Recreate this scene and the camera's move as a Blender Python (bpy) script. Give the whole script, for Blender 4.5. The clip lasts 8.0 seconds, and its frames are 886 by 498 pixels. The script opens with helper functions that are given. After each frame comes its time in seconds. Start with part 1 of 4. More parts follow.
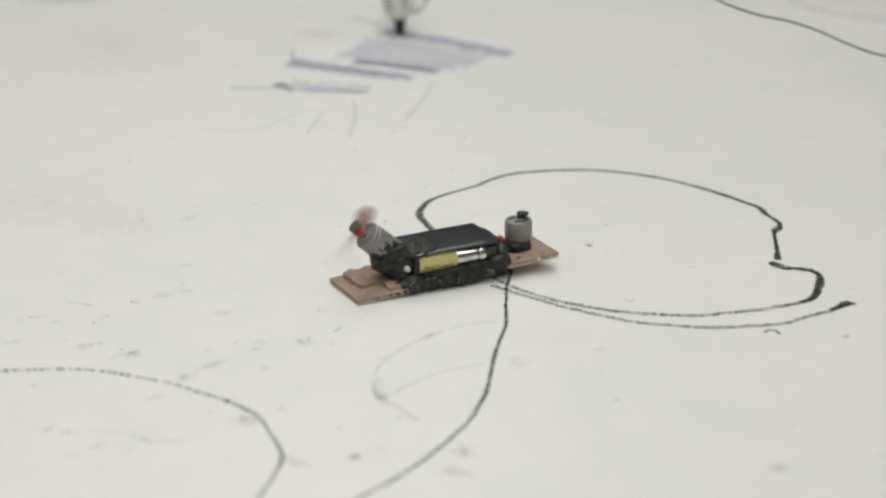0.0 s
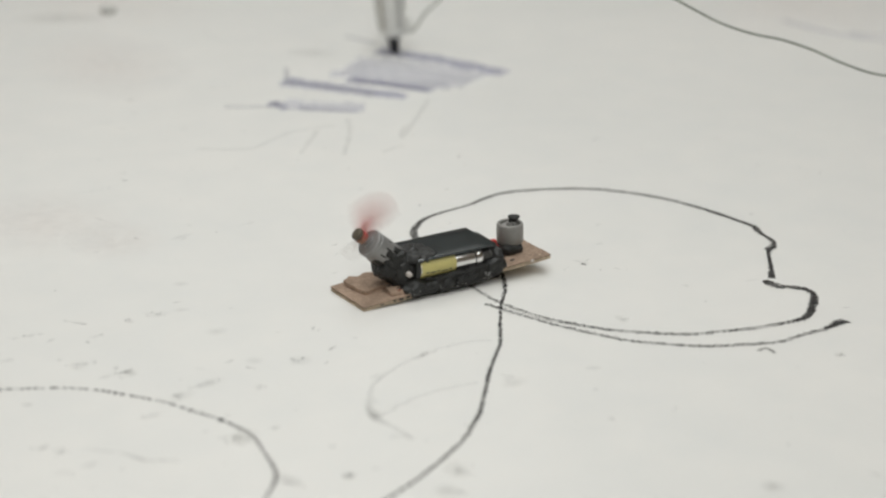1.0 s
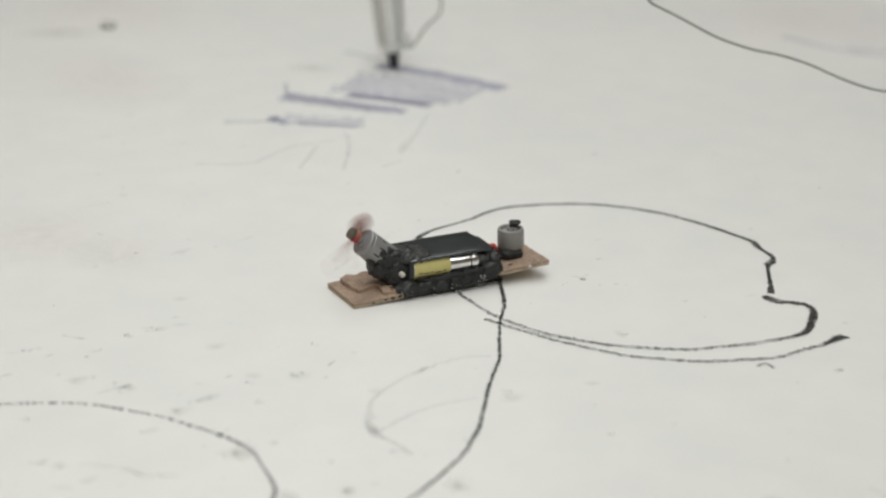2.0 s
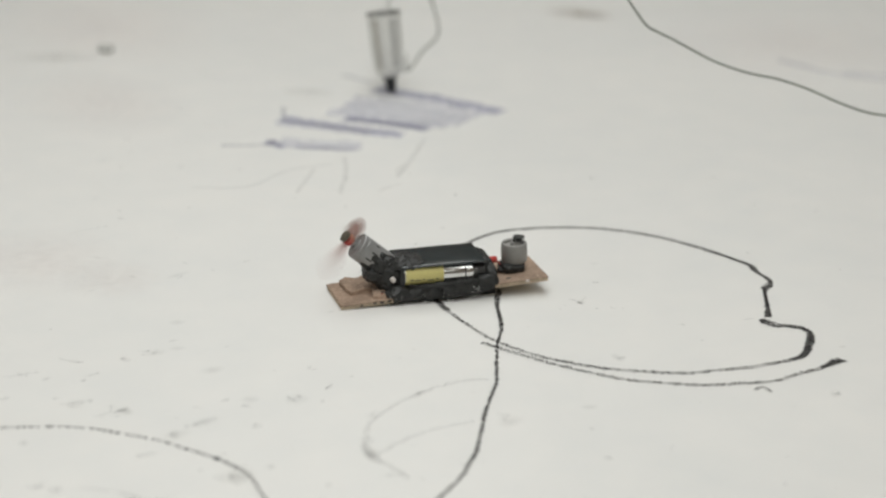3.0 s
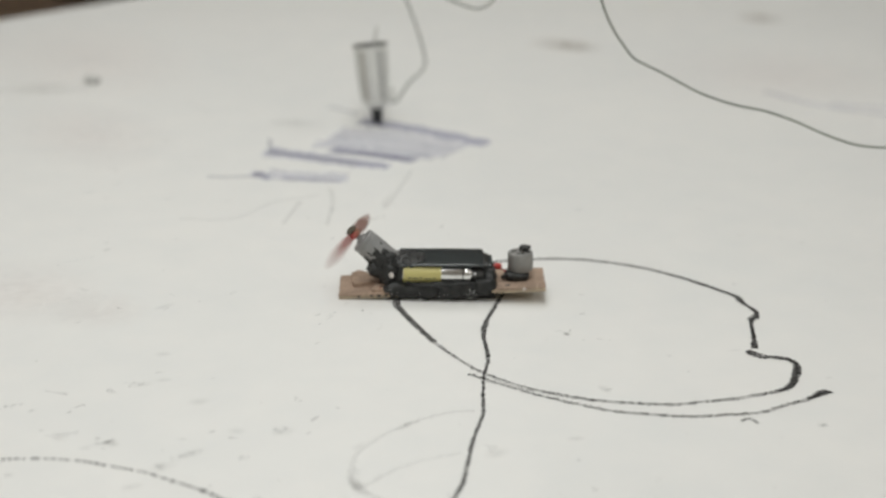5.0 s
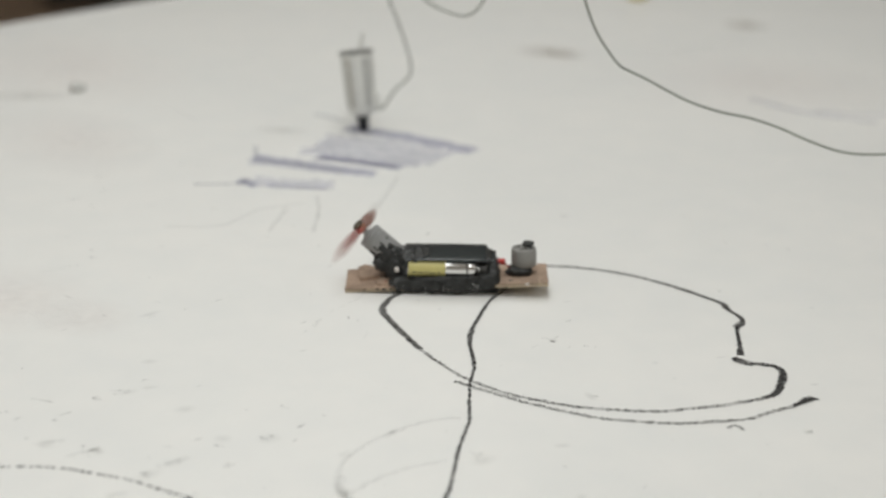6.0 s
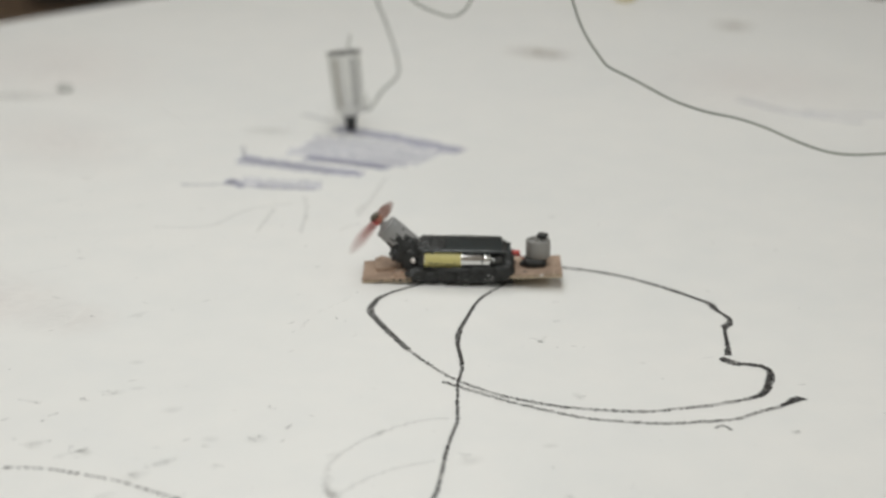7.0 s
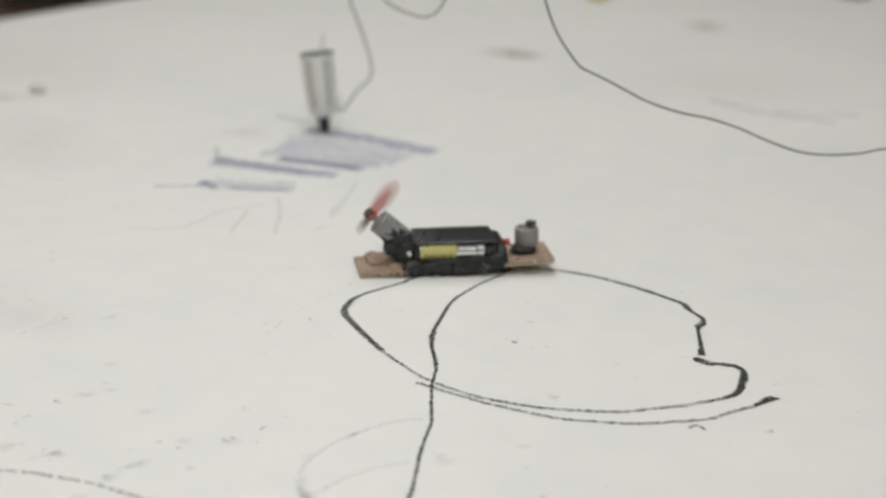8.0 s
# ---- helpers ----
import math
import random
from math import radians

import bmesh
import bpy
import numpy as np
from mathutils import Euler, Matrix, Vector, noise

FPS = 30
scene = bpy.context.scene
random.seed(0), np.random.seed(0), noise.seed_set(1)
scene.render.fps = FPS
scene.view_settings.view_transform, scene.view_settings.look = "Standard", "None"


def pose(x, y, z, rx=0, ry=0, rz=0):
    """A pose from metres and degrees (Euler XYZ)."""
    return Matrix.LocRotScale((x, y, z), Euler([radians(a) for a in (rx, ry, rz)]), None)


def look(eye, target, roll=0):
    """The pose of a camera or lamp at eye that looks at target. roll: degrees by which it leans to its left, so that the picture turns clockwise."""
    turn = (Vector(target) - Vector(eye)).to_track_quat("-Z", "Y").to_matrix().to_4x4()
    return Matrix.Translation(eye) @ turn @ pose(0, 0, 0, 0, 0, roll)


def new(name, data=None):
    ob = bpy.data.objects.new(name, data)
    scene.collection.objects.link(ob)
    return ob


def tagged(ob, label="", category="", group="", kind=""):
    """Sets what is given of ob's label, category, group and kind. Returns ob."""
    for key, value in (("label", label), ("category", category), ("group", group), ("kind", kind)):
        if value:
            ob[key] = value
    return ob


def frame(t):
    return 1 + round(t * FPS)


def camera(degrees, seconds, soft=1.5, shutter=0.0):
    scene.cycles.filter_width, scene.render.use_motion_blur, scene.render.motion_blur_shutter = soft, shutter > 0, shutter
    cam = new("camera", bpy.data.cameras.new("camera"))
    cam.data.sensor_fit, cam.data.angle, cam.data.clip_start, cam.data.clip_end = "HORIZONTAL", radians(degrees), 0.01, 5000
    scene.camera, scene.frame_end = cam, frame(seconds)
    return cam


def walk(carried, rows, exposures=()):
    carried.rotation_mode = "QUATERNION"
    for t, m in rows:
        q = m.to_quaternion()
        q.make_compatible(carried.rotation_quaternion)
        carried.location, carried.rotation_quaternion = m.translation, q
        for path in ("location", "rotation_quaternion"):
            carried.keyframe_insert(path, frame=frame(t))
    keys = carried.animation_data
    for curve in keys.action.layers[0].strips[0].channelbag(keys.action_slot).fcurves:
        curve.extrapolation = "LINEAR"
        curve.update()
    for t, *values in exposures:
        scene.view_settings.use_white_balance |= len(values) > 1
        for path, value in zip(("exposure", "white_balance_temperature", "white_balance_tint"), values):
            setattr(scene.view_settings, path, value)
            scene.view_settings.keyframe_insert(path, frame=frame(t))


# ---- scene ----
EYE = (0.0, 0.0, 0.385)
cam = camera(24.34, 8.0, soft=2.25, shutter=1.25)
cam.data.dof.use_dof = True
cam.data.dof.focus_distance = 1.062
cam.data.dof.aperture_fstop = 5.4


def aim(yaw, pitch, roll):
    """A camera pose from the tripod's head: degrees to the left of +y, up, and lean."""
    y, p = radians(yaw), radians(pitch)
    way = Vector((-math.sin(y) * math.cos(p), math.cos(y) * math.cos(p), math.sin(p)))
    return look(EYE, Vector(EYE) + way, roll)


walk(cam, [(t, aim(a, b, c)) for t, a, b, c in (
    (0.0, 1.445, -20.965, 1.445), (0.5, 1.301, -20.706, 1.496), (1.0, 1.286, -20.442, 1.483), (1.5, 1.297, -20.279, 1.525), (3.0, 1.210, -19.363, 1.559), (3.5, 1.168, -19.142, 1.587), (4.0, 1.154, -19.006, 1.623), (4.5, 1.032, -18.756, 1.651), (5.0, 0.840, -18.476, 1.663), (6.5, 0.265, -18.252, 1.799), (7.0, 0.081, -18.242, 1.824), (7.5, -0.277, -18.221, 1.861), (8.0, -0.691, -18.194, 1.920))], exposures=[(0.0, 0.0), (8.0, 0.0)])

# ---- world and lights ----
world = bpy.data.worlds.new("world")
scene.world = world
world.use_nodes = True
world.node_tree.nodes["Background"].inputs[0].default_value = (0.8, 0.85, 0.9, 1)
world.node_tree.nodes["Background"].inputs[1].default_value = 0.2

LAMP_WATTS = 7.2
# the lamp added low over the table, not one of the ceiling's
ADDED_LAMP_WATTS = 7.8
LAMP_COLOUR = (0.972, 1.0, 0.985)
LAMP_PLACES = [(x, y) for y in (-1.5, 0.6, 2.7) for x in (-2.7, -0.4, 1.9)]
FLOOR_Z, CEILING_Z = -0.75, 1.95


# ---- materials ----
def material(name, colour, rough=0.6, metal=0.0, vary=0.08, scale=40.0, bump=0.0, bump_scale=200.0, spread=None):
    """A principled surface whose colour varies at two scales, with fine relief."""
    m = bpy.data.materials.new(name)
    m.use_nodes = True
    nt = m.node_tree
    p = nt.nodes["Principled BSDF"]
    co = nt.nodes.new("ShaderNodeTexCoord")
    ramp = nt.nodes.new("ShaderNodeMix")
    ramp.data_type = "RGBA"
    big, fine = nt.nodes.new("ShaderNodeTexNoise"), nt.nodes.new("ShaderNodeTexNoise")
    big.inputs["Scale"].default_value, fine.inputs["Scale"].default_value = scale, scale * 9
    big.inputs["Detail"].default_value = fine.inputs["Detail"].default_value = 5
    nt.links.new(co.outputs["Object"], big.inputs["Vector"])
    nt.links.new(co.outputs["Object"], fine.inputs["Vector"])
    mixed = nt.nodes.new("ShaderNodeMath")
    mixed.operation = "MULTIPLY_ADD"
    mixed.inputs[1].default_value = 0.45
    nt.links.new(fine.outputs["Fac"], mixed.inputs[0])
    half = nt.nodes.new("ShaderNodeMath")
    half.operation = "MULTIPLY"
    half.inputs[1].default_value = 0.55
    nt.links.new(big.outputs["Fac"], half.inputs[0])
    nt.links.new(half.outputs[0], mixed.inputs[2])
    st = nt.nodes.new("ShaderNodeMapRange")
    st.inputs["From Min"].default_value, st.inputs["From Max"].default_value = 0.33, 0.67
    nt.links.new(mixed.outputs[0], st.inputs["Value"])
    nt.links.new(st.outputs["Result"], ramp.inputs["Factor"])
    lo = [max(0.0, c * (1 - vary)) for c in colour]
    hi = spread or [min(1.0, c * (1 + vary)) for c in colour]
    ramp.inputs["A"].default_value, ramp.inputs["B"].default_value = (*lo, 1), (*hi, 1)
    nt.links.new(ramp.outputs["Result"], p.inputs["Base Color"])
    p.inputs["Roughness"].default_value, p.inputs["Metallic"].default_value = rough, metal
    if bump:
        b, n = nt.nodes.new("ShaderNodeBump"), nt.nodes.new("ShaderNodeTexNoise")
        n.inputs["Scale"].default_value, n.inputs["Detail"].default_value = bump_scale, 6
        nt.links.new(co.outputs["Object"], n.inputs["Vector"])
        nt.links.new(n.outputs["Fac"], b.inputs["Height"])
        b.inputs["Strength"].default_value, b.inputs["Distance"].default_value = bump, 0.0006
        nt.links.new(b.outputs["Normal"], p.inputs["Normal"])
    return m


def thin(nt, fac):
    """Cover of a film that light crosses twice, on its way in and out."""
    a, b, c = (nt.nodes.new("ShaderNodeMath") for _ in range(3))
    a.operation, b.operation, c.operation = "SUBTRACT", "SQRT", "SUBTRACT"
    a.use_clamp = True
    a.inputs[0].default_value = c.inputs[0].default_value = 1.0
    nt.links.new(fac, a.inputs[1])
    nt.links.new(a.outputs[0], b.inputs[0])
    nt.links.new(b.outputs[0], c.inputs[1])
    return c.outputs[0]


def ink(name, colour, cover, grain, streak=1.0, fade=0.14):
    """Dry marks: grains of pigment with bare board between them. cover: the share that is covered."""
    m = material(name, colour, 0.75, vary=0.3, scale=300)
    nt = m.node_tree
    p, out = nt.nodes["Principled BSDF"], nt.nodes["Material Output"]
    co, n = nt.nodes.new("ShaderNodeTexCoord"), nt.nodes.new("ShaderNodeTexNoise")
    mp = nt.nodes.new("ShaderNodeMapping")
    mp.inputs["Scale"].default_value = (1.0, streak, 1.0)
    nt.links.new(co.outputs["UV"], mp.inputs["Vector"])
    nt.links.new(mp.outputs["Vector"], n.inputs["Vector"])
    n.inputs["Scale"].default_value, n.inputs["Detail"].default_value = grain, 4
    r = nt.nodes.new("ShaderNodeMapRange")
    mid = 0.5 + (0.5 - cover) * 0.42
    r.inputs["From Min"].default_value, r.inputs["From Max"].default_value = mid - fade / 2, mid + fade / 2
    nt.links.new(n.outputs["Fac"], r.inputs["Value"])
    tr, mix = nt.nodes.new("ShaderNodeBsdfTransparent"), nt.nodes.new("ShaderNodeMixShader")
    nt.links.new(thin(nt, r.outputs["Result"]), mix.inputs["Fac"])
    nt.links.new(tr.outputs[0], mix.inputs[1])
    nt.links.new(p.outputs[0], mix.inputs[2])
    nt.links.new(mix.outputs[0], out.inputs["Surface"])
    return m


def smear(name, colour, strength):
    """A rubbed or tinted patch that thins out to its rim, in the patch's own UV from -1 to 1."""
    m = material(name, colour, 0.8, vary=0.2, scale=60)
    nt = m.node_tree
    p, out = nt.nodes["Principled BSDF"], nt.nodes["Material Output"]
    co, n = nt.nodes.new("ShaderNodeTexCoord"), nt.nodes.new("ShaderNodeTexNoise")
    g = nt.nodes.new("ShaderNodeTexGradient")
    g.gradient_type = "SPHERICAL"
    nt.links.new(co.outputs["UV"], g.inputs["Vector"])
    nt.links.new(co.outputs["Object"], n.inputs["Vector"])
    n.inputs["Scale"].default_value, n.inputs["Detail"].default_value = 130, 5
    a, b = nt.nodes.new("ShaderNodeMath"), nt.nodes.new("ShaderNodeMath")
    a.operation = b.operation = "MULTIPLY"
    a.inputs[1].default_value = strength * 2
    nt.links.new(g.outputs["Fac"], a.inputs[0])
    nt.links.new(a.outputs[0], b.inputs[0])
    nt.links.new(n.outputs["Fac"], b.inputs[1])
    tr, mix = nt.nodes.new("ShaderNodeBsdfTransparent"), nt.nodes.new("ShaderNodeMixShader")
    nt.links.new(thin(nt, b.outputs[0]), mix.inputs["Fac"])
    nt.links.new(tr.outputs[0], mix.inputs[1])
    nt.links.new(p.outputs[0], mix.inputs[2])
    nt.links.new(mix.outputs[0], out.inputs["Surface"])
    return m


def glassy(name, colour, clear):
    """Thin see-through plastic."""
    m = material(name, colour, 0.4, vary=0.12, scale=200)
    nt = m.node_tree
    tr, mix = nt.nodes.new("ShaderNodeBsdfTransparent"), nt.nodes.new("ShaderNodeMixShader")
    tr.inputs["Color"].default_value = (1.0, 0.86, 0.84, 1)
    mix.inputs["Fac"].default_value = clear
    nt.links.new(nt.nodes["Principled BSDF"].outputs[0], mix.inputs[1])
    nt.links.new(tr.outputs[0], mix.inputs[2])
    nt.links.new(mix.outputs[0], nt.nodes["Material Output"].inputs["Surface"])
    return m


WHITE_BOARD = material("white_board", (0.77, 0.768, 0.748), 0.5, vary=0.035, scale=3.5, bump=0.12, bump_scale=900, spread=(0.80, 0.785, 0.755))
DIFFUSER = material("diffuser", (0.85, 0.85, 0.83), 0.6, vary=0.02)
TABLE_WOOD = material("table_wood", (0.33, 0.24, 0.16), 0.5, vary=0.2, scale=14)
FLOOR_BROWN = material("floor_brown", (0.42, 0.30, 0.205), 0.55, vary=0.25, scale=3)
WALL_PAINT = material("wall_paint", (0.74, 0.72, 0.68), 0.8, vary=0.03, scale=2)
CEILING_PAINT = material("ceiling_paint", (0.82, 0.81, 0.79), 0.9, vary=0.02, scale=2)
CARDBOARD = material("cardboard", (0.355, 0.255, 0.188), 0.85, vary=0.38, scale=70, bump=0.7, bump_scale=700)
CARD_EDGE = material("cardboard_edge", (0.54, 0.44, 0.32), 0.9, vary=0.3, scale=500)
BLACK_GLUE = material("black_glue", (0.015, 0.0155, 0.0145), 0.45, vary=0.35, scale=160, bump=0.9, bump_scale=420)
BLACK_PLASTIC = material("black_plastic", (0.014, 0.015, 0.014), 0.38, vary=0.2, scale=90, bump=0.15, bump_scale=900)
ROOF_PLASTIC = material("dark_sheet", (0.025, 0.032, 0.034), 0.22, vary=0.3, scale=60, bump=0.1, bump_scale=300)
ROOF_PLASTIC.node_tree.nodes["Principled BSDF"].inputs["Specular IOR Level"].default_value = 0.85
MOTOR_STEEL = material("motor_steel", (0.33, 0.33, 0.325), 0.55, 0.6, vary=0.12, scale=150, bump=0.1, bump_scale=700)
MOTOR_CASE = material("motor_case", (0.30, 0.295, 0.28), 0.55, 0.3, vary=0.12, scale=150)
DARK_METAL = material("dark_metal", (0.05, 0.052, 0.05), 0.4, 0.6, vary=0.3, scale=400)
YELLOW_LABEL = material("yellow_label", (0.58, 0.52, 0.20), 0.4, vary=0.07, scale=120)
SILVER_SHELL = material("silver_shell", (0.78, 0.78, 0.77), 0.16, 1.0, vary=0.06, scale=250, bump=0.1, bump_scale=350)
BLACK_BAR = material("black_print", (0.03, 0.03, 0.03), 0.5)
RED_PLASTIC = material("red_plastic", (0.50, 0.045, 0.035), 0.4, vary=0.12, scale=200)
HUB_RED = material("hub_red", (0.42, 0.05, 0.05), 0.5, vary=0.2, scale=300)
PROP_RED = glassy("propeller_red", (0.38, 0.085, 0.085), 0.50)
PROP_OLIVE = glassy("propeller_olive", (0.20, 0.105, 0.08), 0.36)
HUB_TAN = material("hub_tan", (0.34, 0.19, 0.13), 0.5, vary=0.25, scale=300)
HUB_OLIVE = material("hub_olive", (0.10, 0.085, 0.06), 0.5, vary=0.3, scale=300)
TAB_BEIGE = material("beige_tab", (0.60, 0.56, 0.52), 0.5, vary=0.2, scale=300)
GLINT_WHITE = material("glint_white", (0.78, 0.78, 0.76), 0.4, vary=0.1, scale=300)
RUST_SPOT = material("rust_spot", (0.20, 0.055, 0.03), 0.7, vary=0.4, scale=500)
SPRING_STEEL = material("spring_steel", (0.20, 0.20, 0.195), 0.4, 0.8, vary=0.1, scale=300)
DARK_RED = material("dark_red_plastic", (0.13, 0.05, 0.045), 0.5, vary=0.2, scale=60)
WHITE_CERAMIC = material("white_tab", (0.75, 0.70, 0.66), 0.5, vary=0.1, scale=300)
MARKER_WHITE = material("marker_white", (0.76, 0.76, 0.73), 0.4, vary=0.06, scale=90)
MARKER_LINES = material("marker_grey", (0.50, 0.50, 0.48), 0.45)
MARKER_STRIP = material("marker_strip", (0.36, 0.34, 0.29), 0.5, vary=0.2, scale=120)
MARKER_CAP = material("marker_rim", (0.16, 0.16, 0.15), 0.5)
INK_TIP = material("ink_tip", (0.012, 0.014, 0.016), 0.5)
WIRE_COAT = material("wire_coat", (0.25, 0.265, 0.23), 0.5, vary=0.2, scale=50)
WIRE_RED = material("wire_red", (0.35, 0.03, 0.03), 0.45)
YELLOW_BLOB = material("yellow_plastic", (0.55, 0.43, 0.12), 0.5)
GREY_LUMP = material("grey_putty", (0.52, 0.52, 0.50), 0.8)
DARK_CLOTH = material("dark_cloth", (0.045, 0.038, 0.034), 0.85, vary=0.3, scale=8)
BOX_LID = material("box_lid", (0.22, 0.19, 0.16), 0.7)
CHARCOAL = ink("charcoal", (0.03, 0.028, 0.027), 0.72, 850, 1.0, 0.16)
CHARCOAL_DUST = ink("charcoal_dust", (0.13, 0.127, 0.123), 0.36, 1100, 1.0, 0.5)
ARC_INK = ink("arc_charcoal", (0.05, 0.045, 0.048), 0.66, 900, 1.0, 0.2)
CHARCOAL_DRY = ink("charcoal_dry", (0.08, 0.077, 0.075), 0.58, 1400, 1.0, 0.2)
DASH_INK = ink("dash_ink", (0.022, 0.02, 0.022), 0.97, 900, 1.0, 0.14)
GRAIN_DARK = ink("dark_grains", (0.06, 0.058, 0.056), 0.8, 1500, 1.0, 0.25)
GRAIN_PALE = ink("pale_grains", (0.43, 0.425, 0.415), 0.55, 1500, 1.0, 0.35)
FAINT_INK = ink("faint_graphite", (0.58, 0.57, 0.56), 0.28, 1300, 1.0, 0.35)
VIOLET_INK = ink("violet_ink", (0.37, 0.37, 0.51), 0.70, 420, 3.0, 0.4)
VIOLET_PALE = ink("pale_violet_ink", (0.60, 0.60, 0.70), 0.52, 420, 3.0, 0.45)
FAINT_VIOLET = ink("faint_violet_ink", (0.54, 0.54, 0.58), 0.6, 600, 2.0, 0.4)
SCUFF_INK = ink("scuff_graphite", (0.24, 0.235, 0.23), 0.55, 1300, 1.0, 0.35)
SMEAR_GREY = smear("grey_smear", (0.56, 0.55, 0.52), 0.45)
SMEAR_PALE = smear("pale_smear", (0.58, 0.57, 0.55), 0.24)
SMEAR_BROWN = smear("brown_smear", (0.42, 0.37, 0.30), 0.75)
TINT_PINK = smear("pink_tint", (0.74, 0.60, 0.57), 0.19)


# ---- builders ----
def mesh_of(name, bm, mat, smooth=True, angle=38):
    bmesh.ops.recalc_face_normals(bm, faces=bm.faces)
    if smooth:
        for f in bm.faces:
            f.smooth = True
        for e in bm.edges:
            if len(e.link_faces) == 2 and e.calc_face_angle(0) > radians(angle):
                e.smooth = False
    me = bpy.data.meshes.new(name)
    bm.to_mesh(me)
    bm.free()
    me.materials.append(mat)
    return me


def part(name, bm, mat, parent=None, label="", smooth=True):
    """One mesh object under a thing or a part."""
    ob = new(name, mesh_of(name, bm, mat, smooth))
    ob.parent = parent
    return tagged(ob, label)


def thing(name, label, category, m=None, group="", kind=""):
    ob = new(name)
    ob.empty_display_size = 0.02
    if m is not None:
        ob.matrix_basis = m
    return tagged(ob, label, category, group, kind)


def box(x0, x1, y0, y1, z0, z1, bevel=0.0, cuts=0, m=None):
    bm = bmesh.new()
    bmesh.ops.create_cube(bm, size=1, matrix=Matrix.Translation(((x0 + x1) / 2, (y0 + y1) / 2, (z0 + z1) / 2)) @ Matrix.Diagonal((x1 - x0, y1 - y0, z1 - z0, 1)))
    if bevel:
        bmesh.ops.bevel(bm, geom=bm.edges[:], offset=bevel, segments=2, affect="EDGES", profile=0.6)
    if cuts:
        bmesh.ops.subdivide_edges(bm, edges=bm.edges[:], cuts=cuts, use_grid_fill=True)
    if m is not None:
        bm.transform(m)
    return bm


def lathe(profile, m=None, steps=40):
    """A turned body round z from (radius, height) pairs, closed at both ends."""
    bm = bmesh.new()
    rings = [[bm.verts.new((r * math.cos(2 * math.pi * k / steps), r * math.sin(2 * math.pi * k / steps), z)) for k in range(steps)] for r, z in profile]
    for a, b in zip(rings, rings[1:]):
        for k in range(steps):
            bm.faces.new((a[k], a[(k + 1) % steps], b[(k + 1) % steps], b[k]))
    bm.faces.new(rings[0][::-1])
    bm.faces.new(rings[-1])
    if m is not None:
        bm.transform(m)
    return bm


def add(bm, other):
    """Join other into bm."""
    me = bpy.data.meshes.new("joined")
    other.to_mesh(me)
    other.free()
    bm.from_mesh(me)
    bpy.data.meshes.remove(me)
    return bm


def roughen(bm, size, scale, seed=0.0):
    for v in bm.verts:
        d = noise.noise_vector(v.co * scale + Vector((seed, seed * 1.7, 3.1)))
        v.co += d * size
    return bm


def lump(centre, radii, size=0.0012, scale=260.0, seed=0.0, level=4, m=None):
    bm = bmesh.new()
    bmesh.ops.create_icosphere(bm, subdivisions=level, radius=1)
    for v in bm.verts:
        v.co = Vector([math.copysign(abs(c) ** 0.75, c) for c in v.co])
        v.co = Vector((v.co.x * radii[0], v.co.y * radii[1], v.co.z * radii[2])) + Vector(centre)
    roughen(bm, size, scale, seed)
    if m is not None:
        bm.transform(m)
    return bm


def glide(points, steps=8):
    """A smooth line through points, of any dimension (Catmull-Rom)."""
    pts = [np.array(p, float) for p in points]
    pts = [2 * pts[0] - pts[1], *pts, 2 * pts[-1] - pts[-2]]
    out = []
    for a, b, c, d in zip(pts, pts[1:], pts[2:], pts[3:]):
        for k in range(steps):
            t = k / steps
            out.append(0.5 * (2 * b + (c - a) * t + (2 * a - 5 * b + 4 * c - d) * t**2 + (3 * b - a - 3 * c + d) * t**3))
    out.append(pts[-2])
    return out


def tube(points, radius, steps=8, sides=10, m=None):
    """A round wire along a smooth line."""
    line = [Vector(p) for p in glide(points, steps)]
    bm = bmesh.new()
    rings = []
    side = Vector((0, 0, 1))
    for k, p in enumerate(line):
        way = (line[min(k + 1, len(line) - 1)] - line[max(k - 1, 0)]).normalized()
        side = (side - way * side.dot(way))
        if side.length < 1e-4:
            side = way.orthogonal()
        side.normalize()
        up = way.cross(side)
        rings.append([bm.verts.new(p + radius * (math.cos(a) * side + math.sin(a) * up)) for a in (2 * math.pi * j / sides for j in range(sides))])
    for a, b in zip(rings, rings[1:]):
        for j in range(sides):
            bm.faces.new((a[j], a[(j + 1) % sides], b[(j + 1) % sides], b[j]))
    bm.faces.new(rings[0][::-1])
    bm.faces.new(rings[-1])
    if m is not None:
        bm.transform(m)
    return bm


